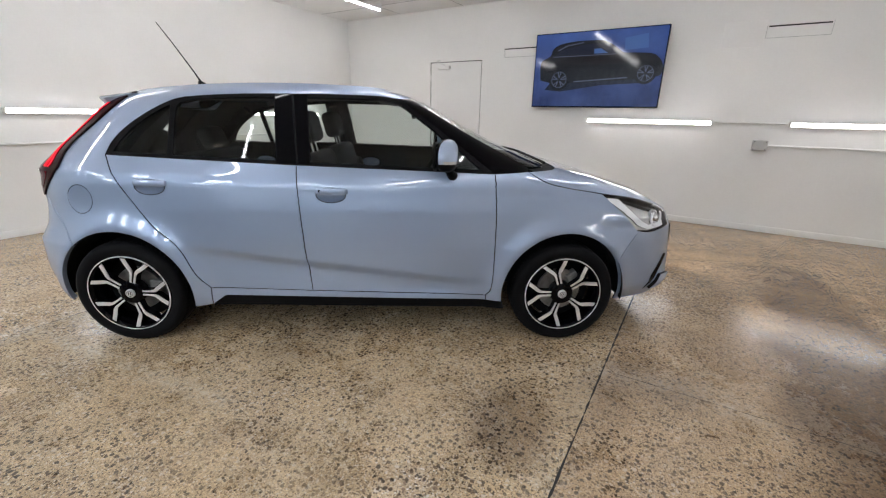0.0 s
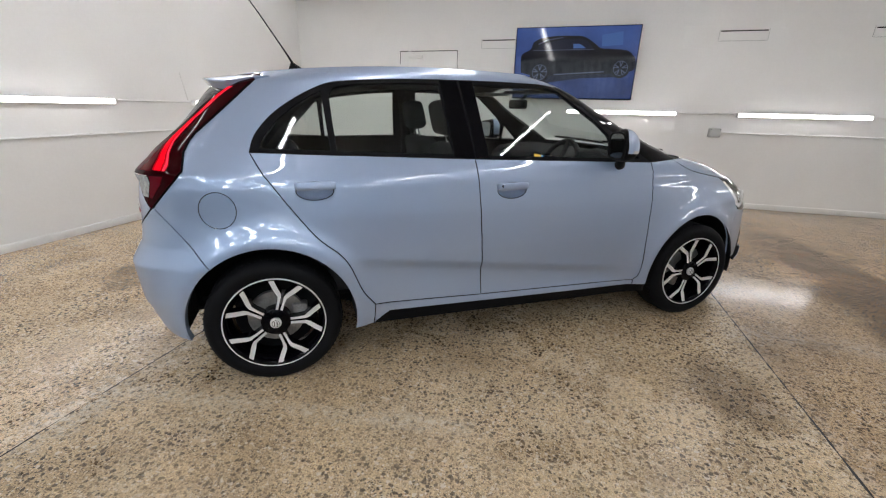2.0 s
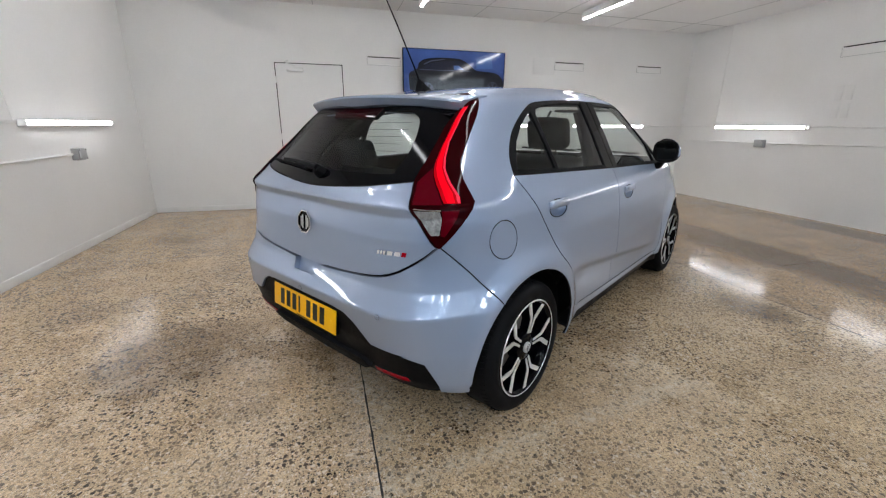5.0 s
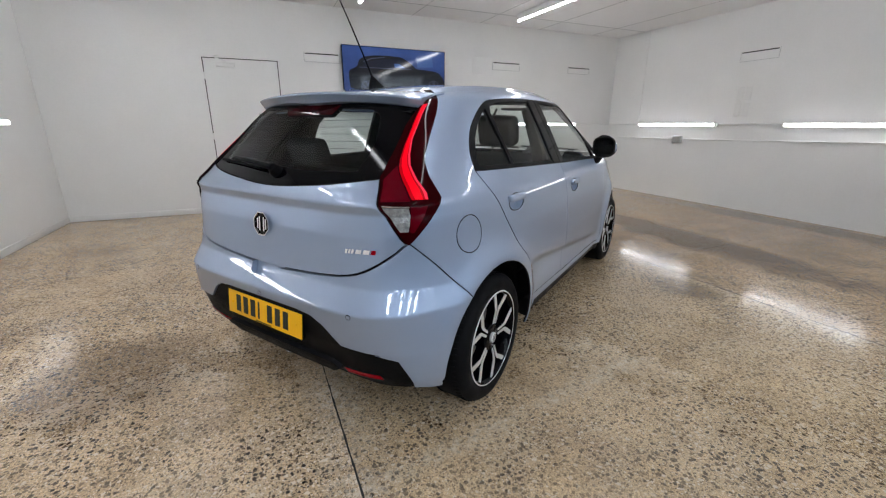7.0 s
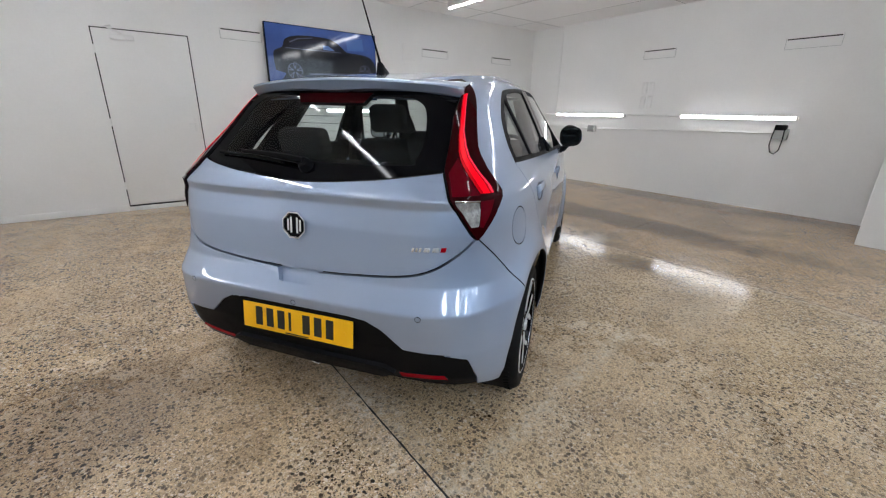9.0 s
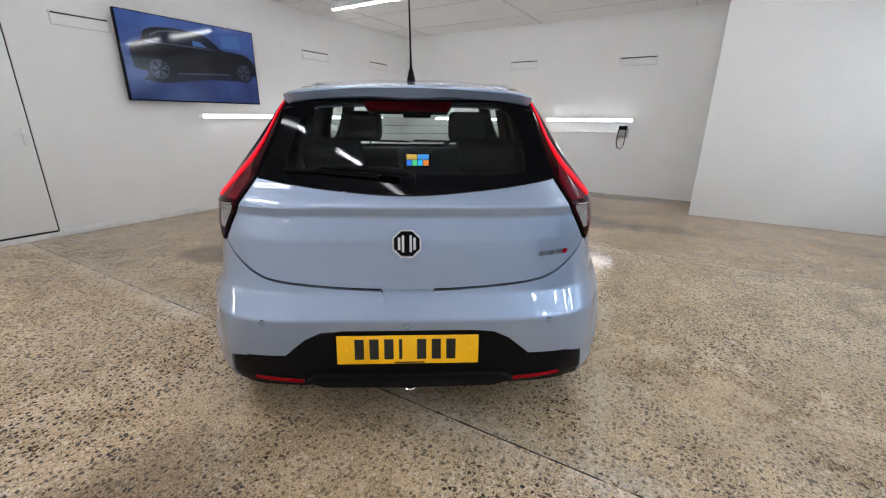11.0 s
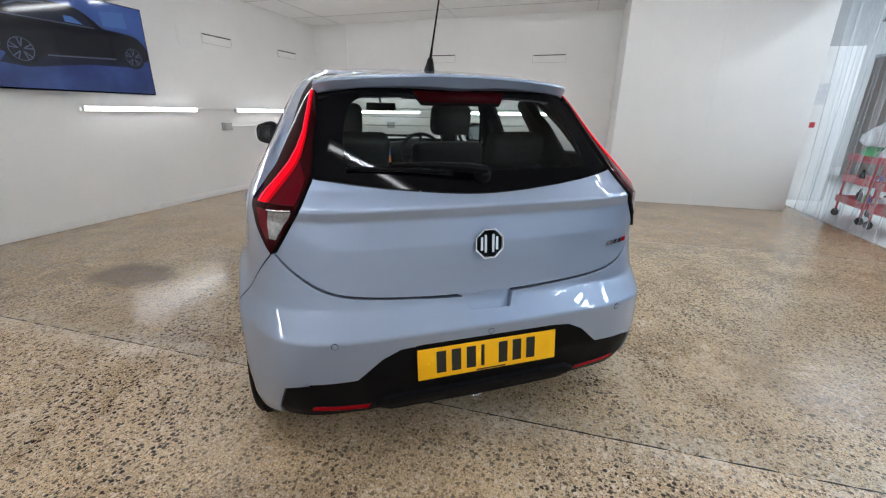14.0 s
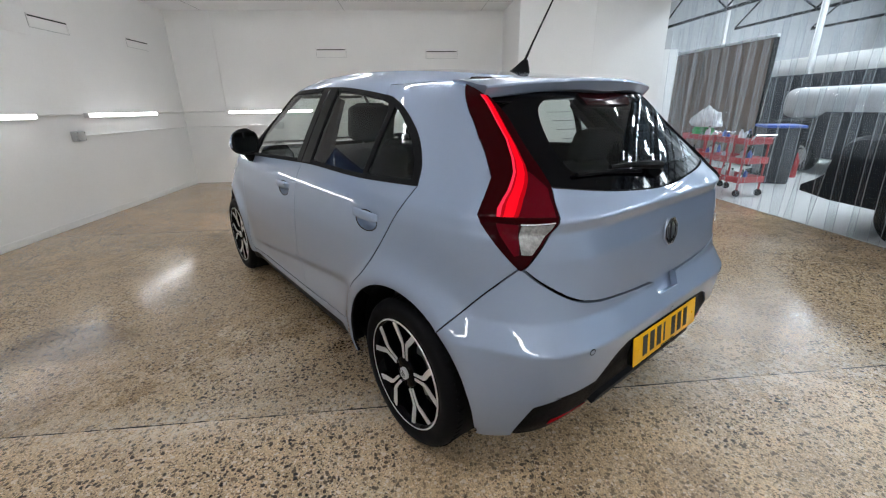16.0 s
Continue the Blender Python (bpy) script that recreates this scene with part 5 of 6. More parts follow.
ys2 = np.linspace(-0.70, 0.70, 29)
vs = []
for y in ys2:
    hump = 0.045 * math.exp(-((y + 0.36) / 0.16) ** 2) + 0.02 * math.exp(-(y / 0.14) ** 2)
    vs += [(x + 0.10 * (abs(y) / 0.7) ** 3 * -1, y, z + (hump if i in (2, 3) else hump * 0.4 if i == 4 else 0)) for i, (x, z) in enumerate(pr)]
k = len(pr)
g.add(vs, [(i * k + j, i * k + j + 1, (i + 1) * k + j + 1, (i + 1) * k + j) for i in range(len(ys2) - 1) for j in range(k - 1)])
g.put("dash_top", TRIM, dash, angle=60)
Geo().box((0.575, -0.115, 0.855), (0.60, 0.115, 0.985), 0.008).put("display_bezel", GLOSS, dash)
for y0, y1, z0, z1, col in ((-0.10, -0.05, 0.87, 0.92, (0.9, 0.25, 0.05)), (-0.045, 0.0, 0.87, 0.92, (0.05, 0.5, 0.9)), (0.005, 0.05, 0.87, 0.92, (0.1, 0.65, 0.25)), (0.055, 0.10, 0.87, 0.92, (0.05, 0.2, 0.8)), (-0.10, 0.0, 0.925, 0.97, (0.08, 0.35, 0.85)), (0.005, 0.10, 0.925, 0.97, (0.75, 0.45, 0.08))):
    Geo().box((0.5725, y0, z0), (0.5745, y1, z1)).put("display_tile", material("lit tile", (0.02, 0.02, 0.02), 0.2, emit=col, power=0.9), dash)
sw = new("steering_wheel")
sw.parent = car
sm = Matrix.Translation((0.47, -0.36, 0.93)) @ pose(0, 0, 0, 0, -66, 0)
Geo().tube([sm @ Vector((0.185 * math.cos(a), 0.185 * math.sin(a), 0)) for a in np.linspace(0, 2 * math.pi, 41)[:-1]], 0.015, 10, closed=True).put("wheel_rim", TRIM, sw)
Geo().lathe([(0.0001, 0.02), (0.06, 0.015), (0.07, -0.01), (0.05, -0.04)], sm, 24).put("wheel_boss", TRIM, sw)
for a in (0, 180, 270):
    e = sm @ Vector((0.18 * math.cos(radians(a + 90)), 0.18 * math.sin(radians(a + 90)), 0))
    Geo().tube([sm @ Vector((0, 0, 0)), e], 0.016, 8).put("wheel_spoke", TRIM, sw)
rv = new("rear_view_mirror")
rv.parent = car
Geo().box((0.335, -0.115, 1.285), (0.365, 0.115, 1.345), 0.012).put("mirror_shell", TRIM, rv)
Geo().tube([(0.36, 0, 1.33), (0.42, 0, 1.39)], 0.01, 8).put("mirror_stem", TRIM, rv)
for sy in (-0.33, 0.33):
    Geo().box((0.16, sy - 0.17, 1.375), (0.36, sy + 0.17, 1.390), 0.006, ).put("sun_visor", LINER, car)
Geo().box((-1.70, -0.58, 0.30), (1.0, 0.58, 0.335), 0.01).put("cabin_carpet", TRIM, car)
Geo().box((-1.62, -0.56, 0.66), (-1.22, 0.56, 0.70), 0.01).put("load_floor", TRIM, car)
for sg in (-1, 1):
    cushion((-1.66, sg * 0.60 - 0.05, 0.62), (-1.18, sg * 0.60 + 0.05, 0.98), 0.03).put("load_side_trim", TRIM, car)
    Geo().tube([(-0.34, sg * 0.565, 1.36), (-0.29, sg * 0.645, 1.10), (-0.25, sg * 0.68, 0.60)], [0.035, 0.045, 0.06], 8).put("inner_pillar", TRIM, car)
    Geo().tube([(-0.29, sg * 0.585, 1.26), (-0.24, sg * 0.60, 1.0), (-0.22, sg * 0.62, 0.7)], 0.012, 6).put("seat_belt", BLACK, car)
    Geo().tube([(-1.02, sg * 0.515, 1.325), (-1.16, sg * 0.545, 1.20), (-1.32, sg * 0.565, 1.02)], [0.035, 0.05, 0.07], 8).put("inner_quarter_trim", TRIM, car)


# ---- the bay's fittings ----
def batten(m, length, label, group, glow=None, root=0.0):
    """A lit tube in a slim white batten, lying along its own x."""
    t = thing("tube_light", m, label, "tube light", group)
    Geo().box((0, -0.030, root), (length, 0.030, 0.042), 0.004).put("batten", WHITEMETAL, t)
    body = Geo().tube([(0.022, 0, 0.040), (length - 0.022, 0, 0.040)], 0.021, 14)
    body.put("tube", glow or TUBE, t, "glowing white tube")
    for x in (0.0, length - 0.022):
        Geo().box((x, -0.027, 0.016), (x + 0.022, 0.027, 0.066), 0.004).put("end_cap", WHITEMETAL, t)
    return t


WALL_TUBE = "lit white tube light mounted low on white wall"
ZL = 1.275
for u in (0.585, 2.84):
    batten(BAY @ pose(u, NORTH, ZL, 90, 0, 0), 1.52, WALL_TUBE, "wall tubes")
for v in (3.18, 0.71):
    batten(BAY @ pose(EAST, v, ZL, 90, 0, -90), 1.52, WALL_TUBE, "wall tubes")
for v in (-0.965, 1.545):
    batten(BAY @ pose(WEST, v, ZL, 90, 0, 90), 1.54, WALL_TUBE, "wall tubes")
for u in (-2.55, -0.06, 2.44):
    for v in (3.24, 1.34, -0.56, -2.46):
        batten(BAY @ pose(u, v, TOP - 0.05, 180, 0, -90), 1.52, "lit white tube light on the ceiling", "ceiling tubes", CTUBE, -0.048)


def conduit(pts, name, label, r=0.011):
    t = tagged(Geo().tube(pts, r, 8).put(name, WHITEMETAL, m=BAY), label, "conduit", "wall conduits")
    return t


conduit([(2.13, NORTH - 0.012, ZL + 0.01), (2.82, NORTH - 0.012, ZL + 0.01)], "wall_conduit", "thin white conduit between two wall tubes")
conduit([(4.38, NORTH - 0.012, ZL + 0.01), (EAST - 0.012, NORTH - 0.012, ZL + 0.01), (EAST - 0.012, 3.2, ZL + 0.01)], "wall_conduit", "thin white conduit round the wall corner")
conduit([(EAST - 0.012, 1.64, ZL + 0.01), (EAST - 0.012, 0.73, ZL + 0.01)], "wall_conduit", "thin white conduit between two wall tubes")
conduit([(WEST + 0.012, 0.60, ZL + 0.01), (WEST + 0.012, 1.52, ZL + 0.01)], "wall_conduit", "thin white conduit between two wall tubes")
conduit([(EAST - 0.010, 3.22, ZL + 0.02), (EAST - 0.010, 3.22, TOP)], "wall_cable", "thin grey cable rising to the ceiling", 0.006)
conduit([(WEST + 0.010, 1.50, ZL + 0.02), (WEST + 0.010, 1.44, 1.62)], "wall_cable", "thin loose cable above a wall tube", 0.004)
conduit([(2.70, NORTH - 0.012, 1.035), (EAST - 0.012, NORTH - 0.012, 1.035), (EAST - 0.012, 2.42, 1.035)], "wall_conduit", "white conduit run along the wall")
conduit([(EAST - 0.012, 2.20, 1.035), (EAST - 0.012, -0.55, 1.075)], "wall_conduit", "white conduit run to a charger")
conduit([(WEST + 0.012, -4.2, 0.93), (WEST + 0.012, 2.20, 0.965)], "wall_conduit", "white conduit run along the wall")


def socket_box(m):
    t = thing("socket_box", m, "grey plastic surface socket box on wall", "socket box", "socket boxes")
    Geo().box((-0.075, -0.06, 0.0), (0.075, 0.06, 0.060), 0.008).put("box_body", GREYBOX, t)
    Geo().box((-0.068, -0.055, 0.060), (0.068, 0.055, 0.075), 0.006).put("lid", GREYBOX, t)
    g = Geo()
    for sx in (-1, 1):
        for sy in (-1, 1):
            g.lathe([(0.0001, 0.078), (0.005, 0.078), (0.006, 0.074)], Matrix.Translation((sx * 0.056, sy * 0.044, 0)), 10)
    g.put("lid_screws", DARKLINE, t)
    return t


socket_box(BAY @ pose(2.62, NORTH, 1.035, 90, 0, 0))
socket_box(BAY @ pose(EAST, 2.31, 1.03, 90, 0, -90))
socket_box(BAY @ pose(WEST, 2.28, 0.965, 90, 0, 90))
ch = thing("wall_charger", BAY @ pose(EAST, -0.66, 1.075, 90, 0, -90), "grey wall box with a black device and looped cable", "charger")
Geo().box((-0.085, -0.075, 0.0), (0.085, 0.065, 0.065), 0.008).put("box_body", GREYBOX, ch)
Geo().box((-0.07, 0.045, 0.02), (0.065, 0.115, 0.10), 0.014).put("device", BLACK, ch, "black device")
Geo().tube([(-0.055, 0.07, 0.08), (-0.075, -0.02, 0.085), (-0.085, -0.16, 0.075), (-0.06, -0.25, 0.07), (-0.01, -0.275, 0.07), (0.035, -0.22, 0.075), (0.05, -0.08, 0.085), (0.05, 0.07, 0.09)], 0.007, 8).put("cable", BLACK, ch, "black looped cable")


def vent(m, w, h, full=True):
    """A slim rectangular frame let into the wall, its shadow lines drawn as dark strips."""
    t = thing("wall_vent", m, "white painted-over slot vent in white wall", "vent", "wall vents")
    Geo().box((0.012, 0.012, -0.02), (w - 0.012, h - 0.012, -0.006)).put("blank", WALL, t)
    for nm, lo, hi in (("frame_rail", (0, h - 0.012, -0.02), (w, h, 0.008)), ("frame_rail", (0, 0, -0.02), (w, 0.010, 0.006)), ("frame_stile", (0, 0.011, -0.02), (0.012, h - 0.013, 0.006)), ("frame_stile", (w - 0.012, 0.011, -0.02), (w, h - 0.013, 0.006))):
        Geo().box(lo, hi, 0.002).put(nm, WHITEMETAL, t)
    # dark strip under the rail and grey strips outside imitate the frame's shade
    Geo().box((0.012, h - 0.026, -0.005), (w - 0.012, h - 0.0125, 0.0075)).put("rail_shade", DARKLINE, t, "dark strip painted as shade under the top rail")
    for x in (-0.004, w + 0.0005):
        Geo().box((x, 0.0, 0.0), (x + 0.0035, h, 0.0035)).put("edge_shade", GREYBOX, t)
    Geo().box((0.0, -0.0045, 0.0), (w, -0.0005, 0.0035)).put("edge_shade", GREYBOX, t)
    return t


for u0, w, z0, h in ((-0.755, 0.51, 2.155, 0.13), (2.43, 0.56, 2.20, 0.135), (4.09, 0.52, 2.215, 0.12)):
    vent(BAY @ pose(u0, NORTH, z0, 90, 0, 0), w, h)
for v0, w, z0, h in ((1.50, 0.52, 2.18, 0.14), (-0.45, 0.57, 2.145, 0.135)):
    vent(BAY @ pose(EAST, v0, z0, 90, 0, -90), w, h)
bp = thing("wall_hatch", BAY @ pose(2.02, NORTH, 2.115, 90, 0, 0), "thin white cover panel on white wall", "hatch")
Geo().box((0, 0, 0), (0.40, 0.27, 0.006), 0.002).put("cover", WALL, bp)
for v0, z0 in ((1.44, 1.63), (1.32, 1.63), (1.44, 1.40), (1.32, 1.40)):
    pp = thing("blank_plate", BAY @ pose(EAST, v0, z0, 90, 0, -90), "faint white painted plate on white wall", "plate", "painted plates")
    Geo().box((0, 0, 0), (0.085, 0.19, 0.007), 0.003).put("plate_face", WHITEMETAL, pp)

# door
dr = tagged(thing("door_1", BAY @ pose(-2.10, NORTH, 0.0, 90, 0, 0), "flush white painted door, shut, with a closer", "door"), kind="structure")
Geo().box((0.012, 0.075, -0.05), (0.958, 2.128, -0.004), 0.003).put("leaf", WALL, dr)
Geo().box((0.0, 0.0, -0.06), (0.97, 0.055, 0.004), 0.003).put("threshold", WHITEMETAL, dr)
for nm, lo, hi in (("gap_line", (0.001, 0.056, -0.055), (0.010, 2.138, -0.010)), ("gap_line", (0.960, 0.056, -0.055), (0.969, 2.138, -0.010)), ("gap_line", (0.001, 2.1295, -0.0545), (0.969, 2.1385, -0.0105)), ("gap_line", (0.011, 0.0565, -0.0545), (0.959, 0.0745, -0.002))):
    Geo().box(lo, hi).put(nm, DARKLINE, dr, "dark gap round the door")
for z in (0.28, 1.05, 1.86):
    Geo().tube([(0.006, z, -0.002), (0.006, z + 0.09, -0.002)], 0.008, 10).put("hinge", WHITEMETAL, dr)
Geo().box((0.17, 2.02, -0.003), (0.40, 2.075, 0.05), 0.006).put("closer_body", WHITEMETAL, dr, "pale door closer")
Geo().tube([(0.30, 2.085, 0.03), (0.14, 2.145, 0.045), (0.20, 2.165, 0.012)], 0.008, 8).put("closer_arm", WHITEMETAL, dr)
Geo().box((0.885, 0.98, -0.003), (0.925, 1.15, 0.006), 0.003).put("handle_plate", WHITEMETAL, dr)
Geo().tube([(0.905, 1.09, 0.0), (0.905, 1.09, 0.04), (0.82, 1.09, 0.045)], 0.008, 10).put("handle_lever", WHITEMETAL, dr)

# screen
def shown(name, col):
    return material(name, (0.004, 0.004, 0.005), 0.07, spec=0.5, emit=col, power=0.62)


SCREEN = shown("lit screen", (0.03, 0.07, 0.2))
_k = Nodes(SCREEN)
_sep = _k.n("ShaderNodeSeparateXYZ", Vector=_k.coord())
_k.out("Emission Color", _k.mix(0.4, _k.ramp(_sep.outputs[1], [(0.05, (0.016, 0.028, 0.11)), (0.40, (0.018, 0.036, 0.16)), (0.9, (0.055, 0.115, 0.36))]), _k.ramp(_k.noise(2.6, 4, 0.6), [(0.35, (0.012, 0.024, 0.10)), (0.7, (0.07, 0.13, 0.36))])))
SCREENDARK, SCREENPALE = shown("dark screen picture", (0.0035, 0.004, 0.008)), shown("pale screen picture", (0.06, 0.13, 0.34))
SCREENSHADE, SCREENSILVER = shown("shaded screen picture", (0.007, 0.010, 0.026)), shown("silver screen picture", (0.075, 0.09, 0.15))
tv = thing("wall_screen", BAY @ pose(-0.225, NORTH, 1.445, 90, 0, 0), "large flat television showing a dark car on blue", "television")
Geo().box((0.30, 0.25, 0.0), (1.35, 0.70, 0.045), 0.004).put("wall_mount", BLACK, tv)
Geo().box((0, 0, 0.045), (1.69, 0.965, 0.10), 0.006).put("casing", GLOSS, tv)
Geo().box((0.012, 0.016, 0.1005), (1.678, 0.953, 0.1025)).put("screen", SCREEN, tv, "lit blue screen")
sil = curve([(0.107, 0.362), (0.093, 0.5), (0.105, 0.61), (0.223, 0.671), (0.262, 0.765), (0.379, 0.821), (0.592, 0.844), (0.887, 0.839), (0.998, 0.807), (1.114, 0.735), (1.193, 0.678), (1.356, 0.666), (1.528, 0.648), (1.609, 0.602), (1.666, 0.525), (1.673, 0.418), (1.607, 0.374), (1.289, 0.345), (0.903, 0.334), (0.496, 0.32), (0.255, 0.328), (0.107, 0.362)], 3)[:-1]
Geo().prism([(0.255, 0.328), (0.902, 0.344), (1.609, 0.363), (1.482, 0.303), (0.959, 0.286), (0.401, 0.209), (0.181, 0.236)], 0.1026, 0.10275).put("picture_shadow", SCREENSHADE, tv)
Geo().prism([tuple(p) for p in sil], 0.1028, 0.1031).put("picture_shape", SCREENDARK, tv, "dark car shape on the screen")
Geo().prism([(1.187, 0.845), (1.456, 0.885), (1.479, 0.716), (1.201, 0.7)], 0.1032, 0.1035).put("picture_panel", SCREENPALE, tv)
for nm, mt, pts in (("picture_window", SCREENSHADE, [(0.307, 0.675), (0.369, 0.742), (0.672, 0.796), (0.916, 0.802), (1.011, 0.764), (1.1, 0.673)]), ("picture_trim", SCREENSILVER, [(0.263, 0.667), (1.1, 0.668), (1.102, 0.659), (0.265, 0.655)]), ("picture_trim", SCREENSILVER, [(0.585, 0.343), (1.272, 0.38), (1.274, 0.366), (0.586, 0.329)]), ("picture_trim", SCREENSILVER, [(0.322, 0.744), (0.445, 0.799), (0.668, 0.829), (0.67, 0.817), (0.459, 0.787), (0.338, 0.733)])):
    Geo().prism(pts, 0.1032, 0.1035).put(nm, mt, tv)
Geo().prism([(0.822, 0.68), (0.815, 0.738), (0.9, 0.739), (0.999, 0.679)], 0.1036, 0.1039).put("picture_window", SCREENPALE, tv)
for (cx, cy), r in (((0.377, 0.366), 0.106), ((1.486, 0.417), 0.096)):
    Geo().prism([(cx + 1.35 * r * math.cos(a), cy + 1.35 * r * math.sin(a)) for a in np.linspace(0, 2 * math.pi, 29)[:-1]], 0.1032, 0.1034).put("picture_tyre", SCREENDARK, tv)
    wheel_face = Geo()
    wheel_face.lathe([(r * 0.93, 0.1036), (r, 0.1036)], Matrix.Translation((cx, cy, 0)), 36)
    for k in range(5):
        for d in (-0.13, 0.13):
            a = 2 * math.pi * k / 5 + 0.3
            p0, p1 = (cx + 0.2 * r * math.cos(a), cy + 0.2 * r * math.sin(a)), (cx + 0.95 * r * math.cos(a + d * 1.6), cy + 0.95 * r * math.sin(a + d * 1.6))
            nx, ny = -math.sin(a) * 0.055 * r, math.cos(a) * 0.055 * r
            wheel_face.prism([(p0[0] - nx, p0[1] - ny), (p1[0] - nx, p1[1] - ny), (p1[0] + nx, p1[1] + ny), (p0[0] + nx, p0[1] + ny)], 0.1035, 0.1037)
    wheel_face.put("picture_wheel", SCREENSILVER, tv)

# skirting and ceiling joints
def skirting(name, lo, hi):
    tagged(Geo().box(lo, hi, 0.003).put(name, WHITEMETAL, m=BAY), "thin white skirting at the wall foot", "skirting", kind="structure")


skirting("baseboard", (WEST, NORTH - 0.012, 0), (-2.12, NORTH, 0.075))
skirting("baseboard", (-1.11, NORTH - 0.012, 0), (EAST - 0.013, NORTH, 0.075))
skirting("baseboard", (WEST, CURTAIN, 0), (WEST + 0.012, NORTH - 0.013, 0.075))
for i, u in enumerate((-2.72, -1.50, -0.28, 0.94, 2.16, 3.38, 4.60)):
    tagged(Geo().box((u, CURTAIN, TOP - 0.003), (u + 0.007, NORTH, TOP + 0.001)).put("ceiling_joint", GREYBOX, m=BAY), "thin joint between ceiling boards", "ceiling joint", "ceiling joints", "structure")
for v in (3.35, 0.95, -1.45, -3.85):
    tagged(Geo().box((WEST, v, TOP - 0.0045), (EAST, v + 0.008, TOP - 0.0005)).put("ceiling_joint", GREYBOX, m=BAY), "thin joint between ceiling boards", "ceiling joint", "ceiling joints", "structure")
tagged(Geo().box((PIER - 0.004, -3.08, 0.0), (PIER - 0.0005, -3.072, TOP)).put("board_joint", WHITEMETAL, m=BAY), "thin upright joint between white boards", "board joint", kind="structure")
# floor joints
for nm, u0, v0, u1, v1, w in (("floor_joint", -1.41, NORTH, -1.235, CURTAIN, 0.0070), ("floor_joint", 1.80, NORTH, 1.84, CURTAIN, 0.009), ("floor_joint", 1.84, -0.16, EAST, -0.10, 0.004)):
    g = Geo()
    n = 220
    random.seed(int(u0 * 100) + 7)
    pl = [(u0 + (u1 - u0) * i / n + (random.uniform(-0.0007, 0.0007) if abs(u1 - u0) < 1 else 0), v0 + (v1 - v0) * i / n + (random.uniform(-0.0007, 0.0007) if abs(u1 - u0) > 1 else 0)) for i in range(n + 1)]
    vs, fs = [], []
    ax = (1, 0) if abs(u1 - u0) < 1 else (0, 1)
    for i, (a, b) in enumerate(pl):
        ww = w * random.choice((0.35, 0.7, 0.9, 1.1, 1.4)) / 2
        vs += [(a - ax[0] * ww, b - ax[1] * ww, 0.0012), (a + ax[0] * ww, b + ax[1] * ww, 0.0012)]
    fs = [(2 * i, 2 * i + 1, 2 * i + 3, 2 * i + 2) for i in range(n)]
    tagged(g.add(vs, fs).put(nm, DARKLINE, m=BAY), "dark sawn joint in the concrete floor", "floor joint", "floor joints", "structure")


# ---- beyond the strip curtain ----
SFLOOR = worn("painted workshop floor", (0.50, 0.51, 0.51), 0.4, 1.5, 0.12, 0.1, 60)
SHOPWALL = worn("workshop wall", (0.42, 0.43, 0.44), 0.7, 1.0, 0.12)
SU0, SU1, SZ = -7.0, 11.3, 5.2
setting("workshop_floor", Geo().box((SU0, SHOP - 4.5, 0.0), (SU1, CURTAIN - 0.10, 0.006)), SFLOOR, "pale painted workshop floor", "floor")
setting("workshop_subfloor", Geo().box((SU0 - 0.2, SHOP - 4.7, -0.12), (WEST - 0.31, CURTAIN, -0.002)), SFLOOR, "concrete slab under the workshop", "floor")
setting("workshop_wall_south", Geo().box((SU0, SHOP - 4.7, 0), (SU1, SHOP - 4.5, SZ)), SHOPWALL, "grey workshop wall")
setting("workshop_wall_west", Geo().box((SU0 - 0.2, SHOP - 4.7, 0), (SU0, CURTAIN, SZ)), SHOPWALL, "grey workshop wall")
setting("workshop_wall_east", Geo().box((SU1, SHOP - 4.7, 0), (SU1 + 0.2, CURTAIN + 0.2, SZ)), SHOPWALL, "grey workshop wall")
setting("workshop_wall_north", Geo().box((EAST + 0.2, -4.27, 0), (SU1, -4.07, SZ)), SHOPWALL, "grey workshop wall beside the pier")
setting("workshop_wall_inner", Geo().box((SU0, CURTAIN, 0), (WEST - 0.2, CURTAIN + 0.2, SZ)), SHOPWALL, "grey workshop wall")
setting("curtain_header", Geo().box((WEST - 0.2, CURTAIN - 0.05, TOP + 0.01), (EAST + 0.2, CURTAIN + 0.15, SZ)), SHOPWALL, "wall above the strip curtain")
setting("workshop_roof", Geo().box((SU0, SHOP - 4.7, SZ), (SU1, CURTAIN + 0.2, SZ + 0.15)), worn("roof sheet", (0.13, 0.18, 0.25), 0.6, 1.0, 0.2), "blue grey sheeted workshop roof", "roof")
for i, u in enumerate((-5.0, -2.6, -0.2, 2.2, 4.6, 7.0, 9.4)):
    tagged(Geo().box((u, SHOP - 4.5, SZ - 0.22), (u + 0.05, CURTAIN - 0.06, SZ - 0.01)).put("roof_beam", GREYBOX, m=BAY), "grey steel roof beam", "beam", "roof beams", "structure")
for v, glow in ((-6.9, STUBE), (-9.8, STUBE_FAR), (-12.9, STUBE_FAR)):
    tagged(Geo().box((SU0, v, SZ - 0.34), (SU1, v + 0.06, SZ - 0.225)).put("roof_purlin", BLACK, m=BAY), "dark steel roof purlin", "beam", "roof purlins", "structure")
    for u in (-4.6, -2.0, 0.6, 3.2, 5.8, 8.4):
        batten(BAY @ pose(u, v + 0.03, SZ - 0.340, 180, 0, 0), 1.6, "lit white tube light under the workshop roof", "workshop tubes", glow)
